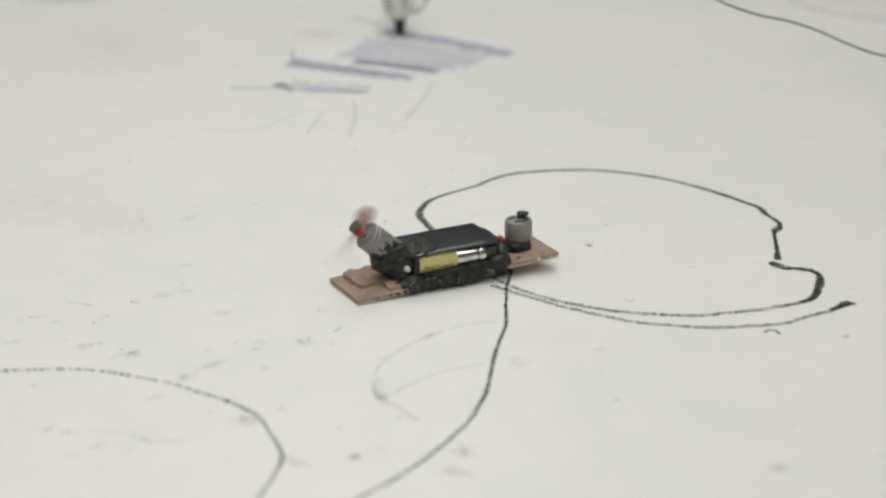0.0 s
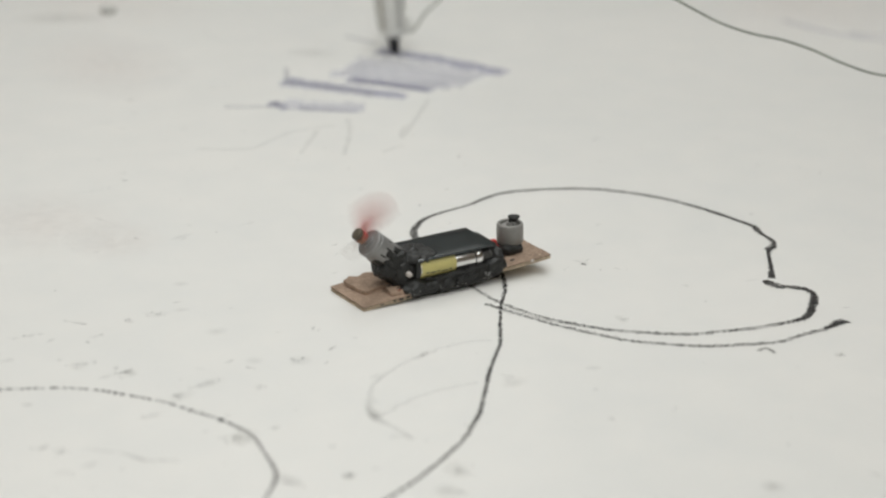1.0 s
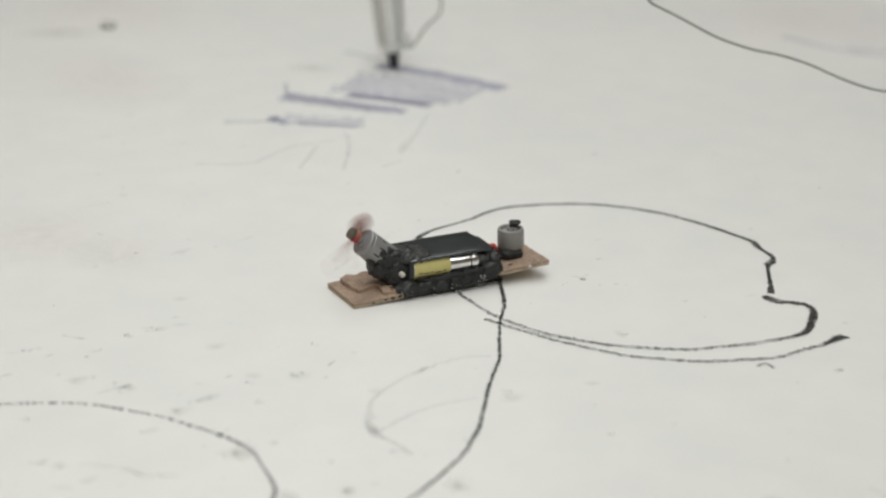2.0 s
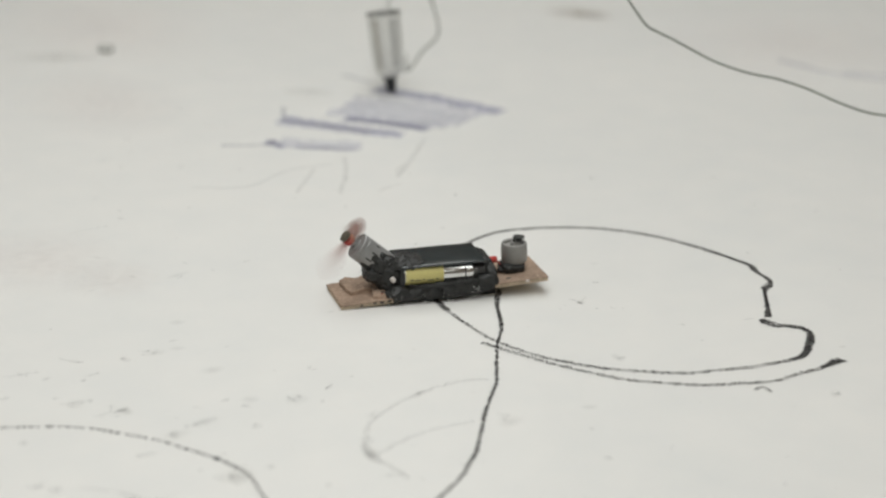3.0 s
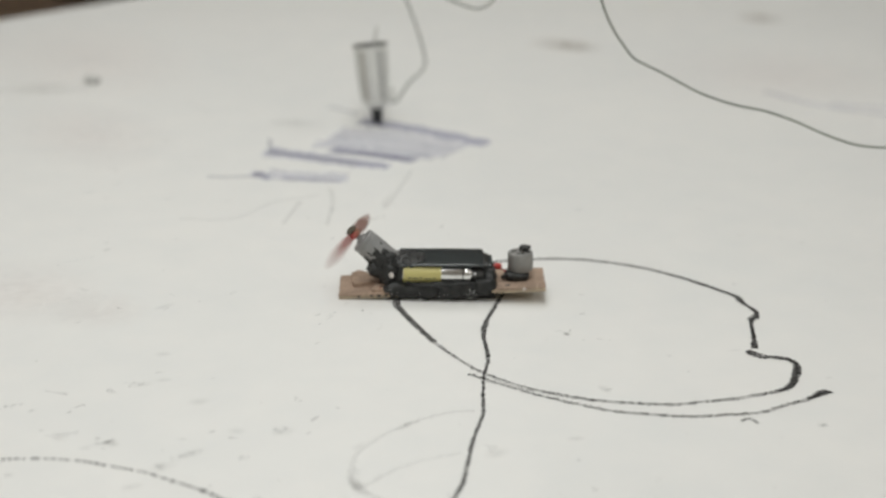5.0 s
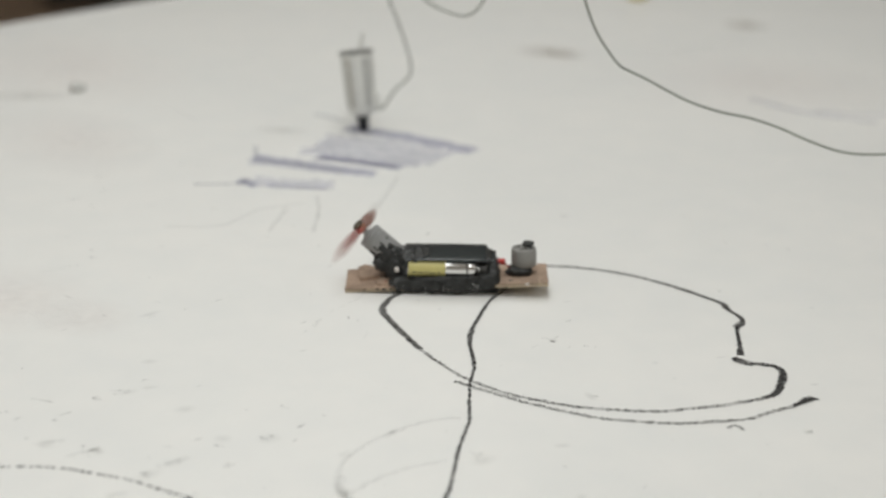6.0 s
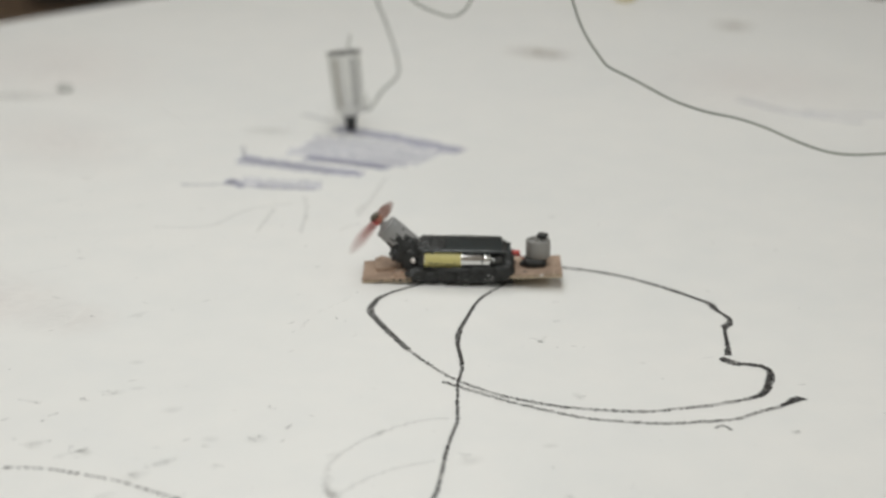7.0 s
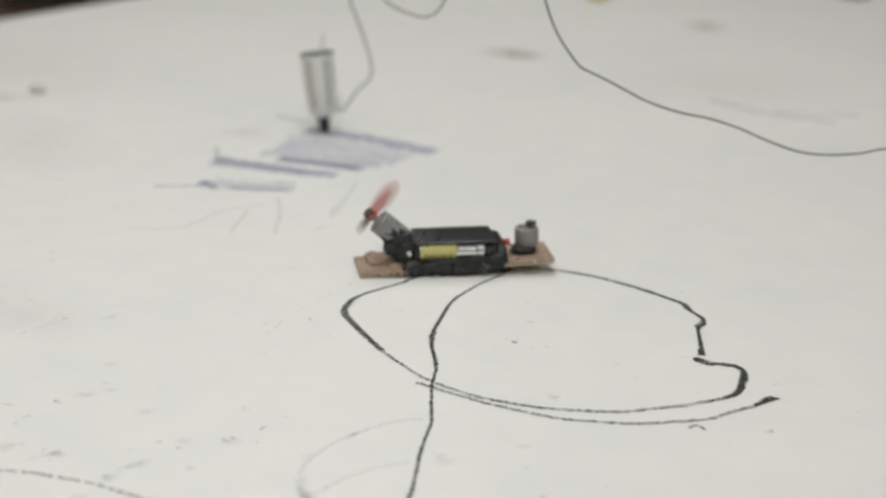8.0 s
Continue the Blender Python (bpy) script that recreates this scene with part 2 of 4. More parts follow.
def ribbon(line, width, lift=0.00012, wobble=0.0004, seed=0.0, start=0.0):
    """A flat band of ink along line, whose points are x, y and a factor for the width. UV: metres along and across."""
    bm = bmesh.new()
    uv = bm.loops.layers.uv.new("UVMap")
    rows, run = [], start
    for k, p in enumerate(line):
        a, b = line[max(k - 1, 0)], line[min(k + 1, len(line) - 1)]
        d = np.array([b[0] - a[0], b[1] - a[1]])
        d /= max(np.hypot(*d), 1e-9)
        if k:
            run += float(np.hypot(p[0] - line[k - 1][0], p[1] - line[k - 1][1]))
        j = noise.noise(Vector((run * 260, seed, 0.3))) * wobble + noise.noise(Vector((run * 1700, seed, 5.1))) * width * 0.16
        w = width / 2 * p[2] * (1 + 0.30 * noise.noise(Vector((run * 180, 7.7, seed))) + 0.35 * noise.noise(Vector((run * 1300, 2.7, seed))))
        x, y = p[0] - d[1] * j, p[1] + d[0] * j
        rows.append((bm.verts.new((x - d[1] * w, y + d[0] * w, lift)), bm.verts.new((x + d[1] * w, y - d[0] * w, lift)), run, w))
    for a, b in zip(rows, rows[1:]):
        f = bm.faces.new((a[0], b[0], b[1], a[1]))
        for loop, u in zip(f.loops, ((a[2], a[3]), (b[2], b[3]), (b[2], -b[3]), (a[2], -a[3]))):
            loop[uv].uv = (u[0], u[1] + seed)
    return bm, run


def stroke(name, points, width, mat, label, category="drawn line", group="lines drawn on the board", kind="", wobble=0.0004, lift=0.00012):
    """A drawn line on the board: points are x, y and, where it thickens, a factor for the width."""
    bm, _ = ribbon(glide([p if len(p) == 3 else (*p, 1.0) for p in points], 32), width, lift, wobble, seed=float(len(points)))
    ob = new(name, mesh_of(name, bm, mat, False))
    return tagged(ob, label, category, group, kind)


def strands(line, width, count, bare, seed, lift=0.00016, start=0.0):
    """Fine trembling strands of charcoal that weave from side to side within the line. bare: the share that is missing."""
    fine, run, last = [], start, None
    for p in line:
        if last is not None:
            run += float(np.hypot(p[0] - last[0], p[1] - last[1]))
        fine.append((run, p))
        last = p
    bm = bmesh.new()
    uv = bm.loops.layers.uv.new("UVMap")
    for n in range(count):
        rng = random.Random(seed * 31 + n)
        pitch, phase, thick = rng.uniform(0.0014, 0.0034), rng.uniform(0, 6.3), rng.uniform(0.00042, 0.00085)
        prev = None
        for k, (u, p) in enumerate(fine):
            a, b = fine[max(k - 1, 0)][1], fine[min(k + 1, len(fine) - 1)][1]
            d = np.array([b[0] - a[0], b[1] - a[1]])
            d /= max(np.hypot(*d), 1e-9)
            side = 0.55 * math.sin(2 * math.pi * u / pitch + phase) + 1.1 * noise.noise(Vector((u * 420, seed + n * 3.1, 0.5)))
            o = max(-1.0, min(1.0, 1.3 * side)) * width * p[2] * 0.56
            w = thick / 2 * (0.6 + 0.5 * p[2]) * (1 + 0.5 * noise.noise(Vector((u * 900, n, seed))))
            x, y, z = p[0] - d[1] * o, p[1] + d[0] * o, lift + n * 0.000015
            cur = (bm.verts.new((x - d[1] * w, y + d[0] * w, z)), bm.verts.new((x + d[1] * w, y - d[0] * w, z)), u)
            if prev and noise.noise(Vector((u * 330, n * 5.3, seed + 9))) * 0.5 + 0.5 > bare:
                f = bm.faces.new((prev[0], cur[0], cur[1], prev[1]))
                for loop, q in zip(f.loops, ((prev[2], w), (cur[2], w), (cur[2], -w), (prev[2], -w))):
                    loop[uv].uv = (q[0], q[1] + n * 0.01)
            prev = cur
    bmesh.ops.delete(bm, geom=[v for v in bm.verts if not v.link_faces], context="VERTS")
    return bm, run


def evenly(points, step=0.0004):
    """Points at even steps along a smooth line."""
    line = glide([p if len(p) == 3 else (*p, 1.0) for p in points], 24)
    run = np.concatenate([[0], np.cumsum([np.hypot(b[0] - a[0], b[1] - a[1]) for a, b in zip(line, line[1:])])])
    at = np.arange(0, run[-1], step)
    return [tuple(float(np.interp(u, run, [q[n] for q in line])) for n in range(3)) for u in at]


def charcoal(name, points, width, count, bare, label):
    """A charcoal line: a thin veil of dust with dark woven strands over it."""
    line = evenly(points)
    veil, _ = ribbon(line[::3] + line[-1:], width * 1.05, 0.00010, 0.0, seed=float(len(points)))
    bm, _ = strands(line, width, count, bare, len(points) + count)
    ob = tagged(part(name, bm, CHARCOAL, None, "", False), label, "drawn line", "lines drawn on the board")
    part("dust", veil, CHARCOAL_DUST, ob, "", False)
    return ob


def smudge(x, y, rx, ry, turn, mat, label, lift=0.00008):
    bm = bmesh.new()
    uv = bm.loops.layers.uv.new("UVMap")
    rim = [bm.verts.new((math.cos(a), math.sin(a), 0)) for a in (2 * math.pi * k / 24 for k in range(24))]
    mid = bm.verts.new((0, 0, 0))
    for k in range(24):
        f = bm.faces.new((mid, rim[k], rim[(k + 1) % 24]))
        for loop in f.loops:
            loop[uv].uv = loop.vert.co.xy
    bm.transform(pose(x, y, lift, 0, 0, turn) @ Matrix.Diagonal((rx, ry, 1, 1)))
    ob = new("smudge", mesh_of("smudge", bm, mat, False))
    return tagged(ob, label, "smudge", "smudges on the board")


def flecks(x0, y0, x1, y1, spread, count, mat, label, seed):
    """A scuff: grains of pigment strewn along a short line. spread: millimetres to each side."""
    rng = random.Random(seed)
    bm = bmesh.new()
    uv = bm.loops.layers.uv.new("UVMap")
    way = Vector((x1 - x0, y1 - y0, 0))
    side = Vector((-way.y, way.x, 0)).normalized()
    for _ in range(count):
        c = Vector((x0, y0, 0.0001)) + way * min(1, max(0, rng.gauss(0.5, 0.27))) + side * rng.gauss(0, 0.7) * spread * 0.001
        a = math.atan2(way.y, way.x) + rng.gauss(0, 0.5)
        n, s = rng.uniform(0.0003, 0.0009) * (0.85 + 0.15 * spread), rng.uniform(0.00014, 0.00034) * (0.85 + 0.15 * spread)
        ring = []
        for k in range(6):
            u = 2 * math.pi * k / 6
            q = Vector((math.cos(u) * n, math.sin(u) * s, 0)) * rng.uniform(0.6, 1.2)
            ring.append(bm.verts.new(c + Vector((q.x * math.cos(a) - q.y * math.sin(a), q.x * math.sin(a) + q.y * math.cos(a), rng.uniform(0, 0.00004)))))
        f = bm.faces.new(ring)
        for loop in f.loops:
            loop[uv].uv = loop.vert.co.xy
    ob = new("scuff_mark", mesh_of("scuff_mark", bm, mat, False))
    return tagged(ob, label, "scuff mark", "scuff marks")


def dashes(name, points, width, label):
    """A run of short dark dashes with rounded ends, some close together, some far apart."""
    line, rng = evenly(points, 0.00025), random.Random(5)
    t = thing(name, label, "drawn line", group="lines drawn on the board")
    k = 2
    while k < len(line) - 4:
        n = int(rng.choice((6, 8, 10, 13, 17)) * (0.8 + 0.5 * rng.random()))
        piece = line[k:k + n]
        if len(piece) > 3:
            thick = rng.uniform(0.75, 1.25)
            piece = [(x, y, thick * math.sqrt(max(0.08, 1 - abs(2 * j / (len(piece) - 1) - 1) ** 3))) for j, (x, y, _) in enumerate(piece)]
            bm, _ = ribbon(piece, width, 0.00012, 0.0003, seed=k * 0.01, start=k * 0.00025)
            part("dash", bm, DASH_INK, t, "", False)
        k += n + rng.choice((2, 3, 3, 4, 4, 5, 8))
    return t


# ---- the room ----
def build_room():
    x0, x1, y0, y1 = -4.5, 4.5, -2.8, 7.2
    tagged(part("floor", box(x0, x1, y0, y1, FLOOR_Z - 0.1, FLOOR_Z), FLOOR_BROWN), "brown wooden floor of the workshop room", "floor", kind="structure")
    tagged(part("ceiling", box(x0, x1, y0, y1, CEILING_Z, CEILING_Z + 0.1), CEILING_PAINT), "plain white ceiling with flat lamps", "ceiling", kind="structure")
    for name, b in (("wall_south", (x0 - 0.15, x1 + 0.15, y0 - 0.15, y0)), ("wall_north", (x0 - 0.15, x1 + 0.15, y1, y1 + 0.15)),
                    ("wall_west", (x0 - 0.15, x0, y0, y1)), ("wall_east", (x1, x1 + 0.15, y0, y1))):
        tagged(part(name, box(*b, FLOOR_Z, CEILING_Z), WALL_PAINT), "plain off-white painted wall", "wall", kind="structure")


def build_ceiling_lamps():
    for n, (x, y) in enumerate(LAMP_PLACES):
        t = thing("ceiling_lamp", "flat white ceiling lamp with a bright diffuser", "ceiling lamp", pose(x, y, CEILING_Z), "ceiling lamps")
        bm = box(-0.62, 0.62, -0.32, -0.30, -0.06, 0, 0.003)
        for b in ((-0.62, 0.62, 0.30, 0.32), (-0.62, -0.60, -0.30, 0.30), (0.60, 0.62, -0.30, 0.30)):
            add(bm, box(*b, -0.06, 0, 0.003))
        part("frame", bm, CEILING_PAINT, t)
        part("diffuser", box(-0.60, 0.60, -0.30, 0.30, -0.024, -0.014, 0.002), DIFFUSER, t, "white lamp diffuser")
        lamp = bpy.data.lights.new("lamp", "AREA")
        lamp.shape, lamp.size, lamp.size_y, lamp.energy, lamp.color = "RECTANGLE", 1.18, 0.58, LAMP_WATTS, LAMP_COLOUR
        ob = new("lamp", lamp)
        ob.matrix_basis = pose(x, y, CEILING_Z - 0.03)


def build_added_lamp():
    """Long unseen lamp on two cords over mid-table, added so the board's sides darken."""
    z = 0.95
    t = thing("added_batten", "unseen white batten lamp added over the table to darken its sides", "hanging lamp", pose(-0.03, 1.05, z))
    bm = box(-0.15, 0.15, -1.1, 1.1, 0.045, 0.05, 0.001)
    for b in ((-0.15, -0.145, -1.1, 1.1), (0.145, 0.15, -1.1, 1.1), (-0.145, 0.145, -1.1, -1.095), (-0.145, 0.145, 1.095, 1.1)):
        add(bm, box(*b, 0, 0.045, 0.001))
    part("housing", bm, CEILING_PAINT, t, "white sheet-metal housing")
    part("diffuser", box(-0.14, 0.14, -1.09, 1.09, 0.026, 0.034, 0.002), DIFFUSER, t, "white lamp diffuser")
    for y in (-0.7, 0.7):
        part("cord", tube([(0, y, 0.05), (0, y, 0.5), (0, y, CEILING_Z - z)], 0.003), DARK_METAL, t, "thin dark cord")
    lamp = bpy.data.lights.new("lamp", "AREA")
    lamp.shape, lamp.size, lamp.size_y, lamp.energy, lamp.color = "RECTANGLE", 0.26, 2.14, ADDED_LAMP_WATTS, LAMP_COLOUR
    new("lamp", lamp).matrix_basis = pose(-0.03, 1.05, z + 0.015)


def build_table():
    """A long board on legs. Its edge runs obliquely away behind the marker."""
    m = pose(-0.3513, 1.8148, 0, 0, 0, 49.1)
    t = thing("drawing_table", "long white-painted drawing table with pen marks on it", "table", m)
    part("tabletop", box(-1.55, 1.9, -1.34, 0.0, -0.026, 0.0, 0.006), WHITE_BOARD, t, "scuffed white tabletop")
    for b in ((-1.45, 1.8, -0.10, -0.075), (-1.45, 1.8, -1.265, -1.24)):
        part("apron", box(*b, -0.12, -0.026, 0.002), TABLE_WOOD, t)
    for x in (-1.45, 1.75):
        for y in (-0.14, -1.25):
            part("leg", box(x, x + 0.05, y, y + 0.05, FLOOR_Z, -0.026, 0.003), TABLE_WOOD, t)


# ---- where the robot stands: seconds, x, y, degrees ----
ROBOT_ROWS = ((0.0, -0.0640, 0.9230, 29.80), (0.5, -0.0612, 0.9308, 32.40), (1.0, -0.0595, 0.9396, 34.72), (1.5, -0.0623, 0.9505, 32.04), (3.0, -0.0729, 0.9937, 18.21), (3.5, -0.0768, 1.0122, 10.81), (4.0, -0.0737, 1.0256, 11.34), (4.5, -0.0721, 1.0393, 8.98), (5.0, -0.0719, 1.0587, 2.07), (6.5, -0.0546, 1.0917, 0.27), (7.0, -0.0470, 1.1010, 0.00), (7.5, -0.0393, 1.1053, 4.85), (8.0, -0.0335, 1.1118, 8.67))


# ---- the drawing robot; x along its base, y to its back, millimetres scaled to metres ----
LIFT = pose(0, 0, 0, 0, -3.7, 0)
MM = Matrix.Diagonal((0.001, 0.001, 0.001, 1))
AXLE = Vector((-0.77, 0.02, 0.63)).normalized()


def axle_frame(p):
    """A frame at p with z along the tilted motor's axle."""
    q = AXLE.to_track_quat("Z", "Y").to_matrix().to_4x4()
    return Matrix.Translation(p) @ q


def build_robot():
    r = thing("drawing_robot", "small homemade cardboard robot with battery, motors and propeller", "robot")

    def mm(bm, tilt=True):
        bm.transform((LIFT if tilt else Matrix()) @ MM)
        return bm

    # corrugated base: two liners with the fluted core between them
    def waisted(bm):
        """The front edge stands back a little where the glue covers it."""
        for v in bm.verts:
            if 36 < v.co.x < 84 and v.co.y < 2:
                v.co.y += 2.4
        return mm(bm)

    base = part("base", waisted(roughen(roughen(box(0, 114, 0, 33, 1.75, 2.5, 0.25, 16), 0.3, 0.09), 0.32, 0.45, 4.0)), CARDBOARD, r, "brown corrugated cardboard base")
    part("lower_liner", waisted(roughen(box(0.1, 113.8, 0.05, 32.9, 0.05, 0.75, 0.1, 16), 0.22, 0.3)), CARD_EDGE, base, "pale worn lower layer")
    core = bmesh.new()
    prev = None
    for k in range(229):
        x = 0.6 + k * 0.492
        z = 0.95 + 0.35 * math.sin(k * 1.05)
        cur = [core.verts.new((x, 0.12, z)), core.verts.new((x, 32.8, z)), core.verts.new((x, 32.8, z + 0.6)), core.verts.new((x, 0.12, z + 0.6))]
        if prev:
            for a in range(4):
                core.faces.new((prev[a], cur[a], cur[(a + 1) % 4], prev[(a + 1) % 4]))
        prev = cur
    part("fluted_core", waisted(core), CARD_EDGE, base)
    # torn second layer under the tilted motor
    flap = roughen(roughen(box(7, 38, 13, 33.0, 2.3, 5.7, 0.3, 14), 1.3, 0.14, 3.0), 0.8, 0.5, 8.0)
    flap.transform(pose(26, 22, 0, 0, 0, 6) @ pose(-26, -22, 0, 0, 3, 0))
    part("card_flap", mm(flap), CARDBOARD, r, "torn scrap of brown cardboard")
    scrap = roughen(roughen(box(19, 34, 1.5, 13, 2.3, 4.6, 0.3, 12), 1.0, 0.25, 9.0), 0.5, 0.6, 2.0)
    scrap.transform(pose(26, 7, 0, 0, 0, -12) @ pose(-26, -7, 0))
    part("card_scrap", mm(scrap), CARDBOARD, r)
    for k, (x, y, z, rr) in enumerate(((24, 6, 4.7, 1.0), (28, 4.5, 4.7, 0.8), (31, 1.6, 4.4, 0.7), (22, 11, 4.7, 0.7), (18, 0.3, 1.3, 1.0), (22, 0.2, 1.2, 1.3), (26, 0.2, 1.3, 1.2), (11, 0.2, 0.9, 0.7))):
        part("ink_spot", mm(lump((x, y, z), (rr, rr * 0.8, 0.45), 0.3, 0.8, k, 2)), BLACK_GLUE, r)
    for k, (x, y, rr) in enumerate(((26.5, 7.5, 1.1), (30, 6.5, 0.9), (23, 3.2, 0.8), (29, 9.5, 0.8))):
        part("rust_spot", mm(lump((x, y, 4.65), (rr, rr * 0.7, 0.4), 0.3, 0.9, k + 20, 2)), RUST_SPOT, r, "rust-brown spot")
    part("ink_spot", mm(lump((93, 5.2, 2.6), (1.6, 0.7, 0.3), 0.3, 0.8, 40, 2)), BLACK_GLUE, r)
    part("torn_corner", mm(roughen(box(108, 113.4, 0.2, 6.5, 0.4, 2.2, 0.2, 5), 0.7, 0.5, 6.0)), CARD_EDGE, r, "frayed cardboard corner")
    part("glue_drop", mm(lump((102, -0.1, 1.6), (1.0, 0.5, 0.8), 0.2, 0.7, 2.0, 3)), WHITE_CERAMIC, r, "pale drop of glue on the edge")
    # added wedge: black for the gap's glue and shade, carries the raised end
    wedge = box(36, 86, 6.5, 26, 0, 1, 0, 6)
    for v in wedge.verts:
        v.co.z = 0.25 + v.co.z * (0.0646 * v.co.x - 0.2)
    part("gap_wedge", mm(roughen(wedge, 0.2, 0.25), False), BLACK_GLUE, r, "added black wedge in the dark gap under the base")
    part("pen_stub", mm(lathe([(0.9, 0.15), (1.6, 0.8), (3.4, 2.6), (3.6, 6.2), (3.2, 6.3)], Matrix.Translation((90, 14, 0)), 24), False), INK_TIP, r, "black pen stub under the base")
    # black glue that holds it all
    g = lump((55, 3.0, 5.2), (29, 3.9, 4.4), 1.1, 0.24, 1.0, 6)
    add(g, lump((31, 4.0, 5.0), (7.0, 5.0, 4.8), 1.2, 0.32, 2.0))
    add(g, lump((82.5, 7.0, 9.8), (3.6, 6.0, 6.0), 1.0, 0.32, 4.0))
    add(g, lump((80, 3.5, 7.6), (6.5, 4.1, 4.5), 1.0, 0.32, 5.0))
    add(g, lump((60, 1.6, 9.0), (17, 1.6, 1.4), 0.8, 0.4, 15.0))
    roughen(roughen(g, 0.5, 0.33, 21.0), 0.22, 1.4, 33.0)
    for v in g.verts:
        v.co.z += max(0.0, v.co.x - 38) * 0.032
    glue = part("glue", mm(g, False), BLACK_GLUE, r, "lumpy black glue")
    rng = random.Random(11)
    # highlights on the glue, modelled as tiny white flecks
    for k in range(34):
        x = rng.choice((rng.gauss(72, 2.4), rng.gauss(72, 2.4), rng.uniform(38, 62), rng.uniform(26, 36)))
        z = rng.uniform(2.0, 8.0) if x > 64 else rng.uniform(2.0, 6.5)
        fleck = lump((x, -1.15 + rng.uniform(-0.35, 0.2), z), (rng.uniform(0.08, 0.24), 0.35, rng.uniform(0.08, 0.3)), 0.12, 0.9, k, 1)
        part("fleck", mm(fleck, False), GLINT_WHITE, glue)
    # more such modelled glints, low along the glue
    for k in range(9):
        x = rng.uniform(24, 90)
        part("fleck", mm(lump((x, -0.6, rng.uniform(0.4, 1.2)), (rng.uniform(0.3, 1.0), 0.5, 0.22), 0.15, 0.9, k, 1), False), GLINT_WHITE, glue)
    g = lump((29, 14, 13), (7.5, 9.5, 9.5), 0.9, 0.5, 6.0, 5)
    add(g, lump((25, 14.5, 19), (6.8, 8.2, 5.6), 0.9, 0.6, 7.0, 5))
    add(g, lump((23.0, 14.5, 14.0), (6.0, 7.5, 5.5), 0.9, 0.55, 17.0, 5))
    add(g, lump((20.3, 14.5, 14.5), (5.2, 7.2, 4.6), 0.9, 0.5, 27.0, 5))
    add(g, lump((36, 14, 19.2), (8.5, 11.0, 3.2), 1.2, 0.38, 8.0, 5))
    add(g, lump((42, 15, 20.3), (4.6, 11.0, 1.2), 0.9, 0.5, 12.0, 5))
    for k, (a, n) in enumerate(((-110, 7.5), (-80, 5.0), (-58, 8.0), (-30, 5.5), (5, 7.0), (40, 5.0), (150, 6.0), (200, 5.0))):
        add(g, lump((7.0, 0, n - 6.0), (0.9, 1.9, n * 0.62), 0.5, 0.5, k, 3, axle_frame(Vector((22.2, 15.9, 21.3))) @ pose(0, 0, 0, 0, 0, a)))
    part("motor_glue", mm(g, False), BLACK_GLUE, r, "lumpy black glue round the tilted motor")
    # battery holder: roof, back and end walls, floor
    h = roughen(box(33, 79.0, 2.6, 29.0, 19.6, 20.8, 0.4, 4), 0.15, 0.1)
    for v in h.verts:
        v.co.z += (v.co.y - 2.6) * 0.03 + (v.co.x - 72) * 0.018
    holder = part("battery_holder", mm(h, False), ROOF_PLASTIC, r, "black plastic battery holder")
    for name, wall in (("back_wall", (33, 80, 27.6, 29.2, 5, 20.0)), ("inner_end", (32.4, 35.0, 3.0, 27.5, 6, 19.7)), ("holder_floor", (35.1, 78.9, 3.0, 27.5, 6, 8.4)), ("divider", (35.1, 78.9, 12.2, 13.6, 8.5, 19.6))):
        part(name, mm(box(*wall, 0.3), False), BLACK_PLASTIC, holder)
    e = box(79, 84.5, 5, 27.5, 6, 17.6, 0.9, 2)
    add(e, box(78.4, 82.0, 6, 27, 17.0, 19.9, 0.7, 1))
    add(e, box(83.8, 86.0, 10, 23, 9, 16.0, 0.7, 1))
    part("end_wall", mm(roughen(e, 0.35, 0.3), False), BLACK_PLASTIC, holder)
    part("contact_tab", mm(lump((28.6, 4.0, 13.2), (1.5, 1.7, 1.5), 0.5, 0.5, 5.0, 3), False), TAB_BEIGE, holder, "pale contact tab")
    coil = [(73.4 + k * 0.115, 7.0 + 3.3 * math.cos(k * 0.62), 14.1 + 3.3 * math.sin(k * 0.62)) for k in range(50)]
    part("spring", mm(tube(coil, 0.38, 2, 6), False), SPRING_STEEL, holder, "small steel contact spring")
    part("rivet", mm(lump((84.4, 5.2, 13.6), (0.7, 0.7, 0.7), 0.1, 0.6, 3.0, 2), False), GLINT_WHITE, holder)
    part("shoulder", mm(roughen(box(79.0, 84.2, 8, 27, 17.4, 18.9, 0.6, 3), 0.3, 0.3), False), ROOF_PLASTIC, holder)
    # battery, along x
    along = pose(0, 7.0, 14.1, 0, 90, 0)
    bat = part("battery", mm(lathe([(4.4, 34.6), (5.1, 34.8), (5.25, 35.4), (5.25, 71.4), (4.9, 72.4), (4.0, 73.0), (1.9, 73.2), (1.9, 75.2), (1.7, 75.4)], along), False), SILVER_SHELL, r, "silver battery with a yellow label")
    part("label", mm(lathe([(5.25, 35.1), (5.36, 35.2), (5.36, 55.8), (5.25, 55.85)], along), False), YELLOW_LABEL, bat, "yellow battery label")
    for k, (x0, x1) in enumerate(((37.5, 39.6), (40.2, 43.4), (44.2, 45.6), (46.6, 50.6), (51.4, 53.0))):
        lean = (14, 17, 14, 20, 15)[k]
        mark = box(x0, x1, -5.46, -5.34, -0.3, 0.35, 0, 0, pose(0, 7.0, 14.1, lean, 0, 0))
        part("print_bar", mm(mark, False), BLACK_BAR, bat)
    for z, mat, ra in ((67.8, DARK_METAL, 5.29), (69.6, SILVER_SHELL, 5.45)):
        part("band", mm(lathe([(5.2, z - 0.35), (ra, z - 0.3), (ra, z + 0.3), (5.2, z + 0.35)], along), False), mat, bat)
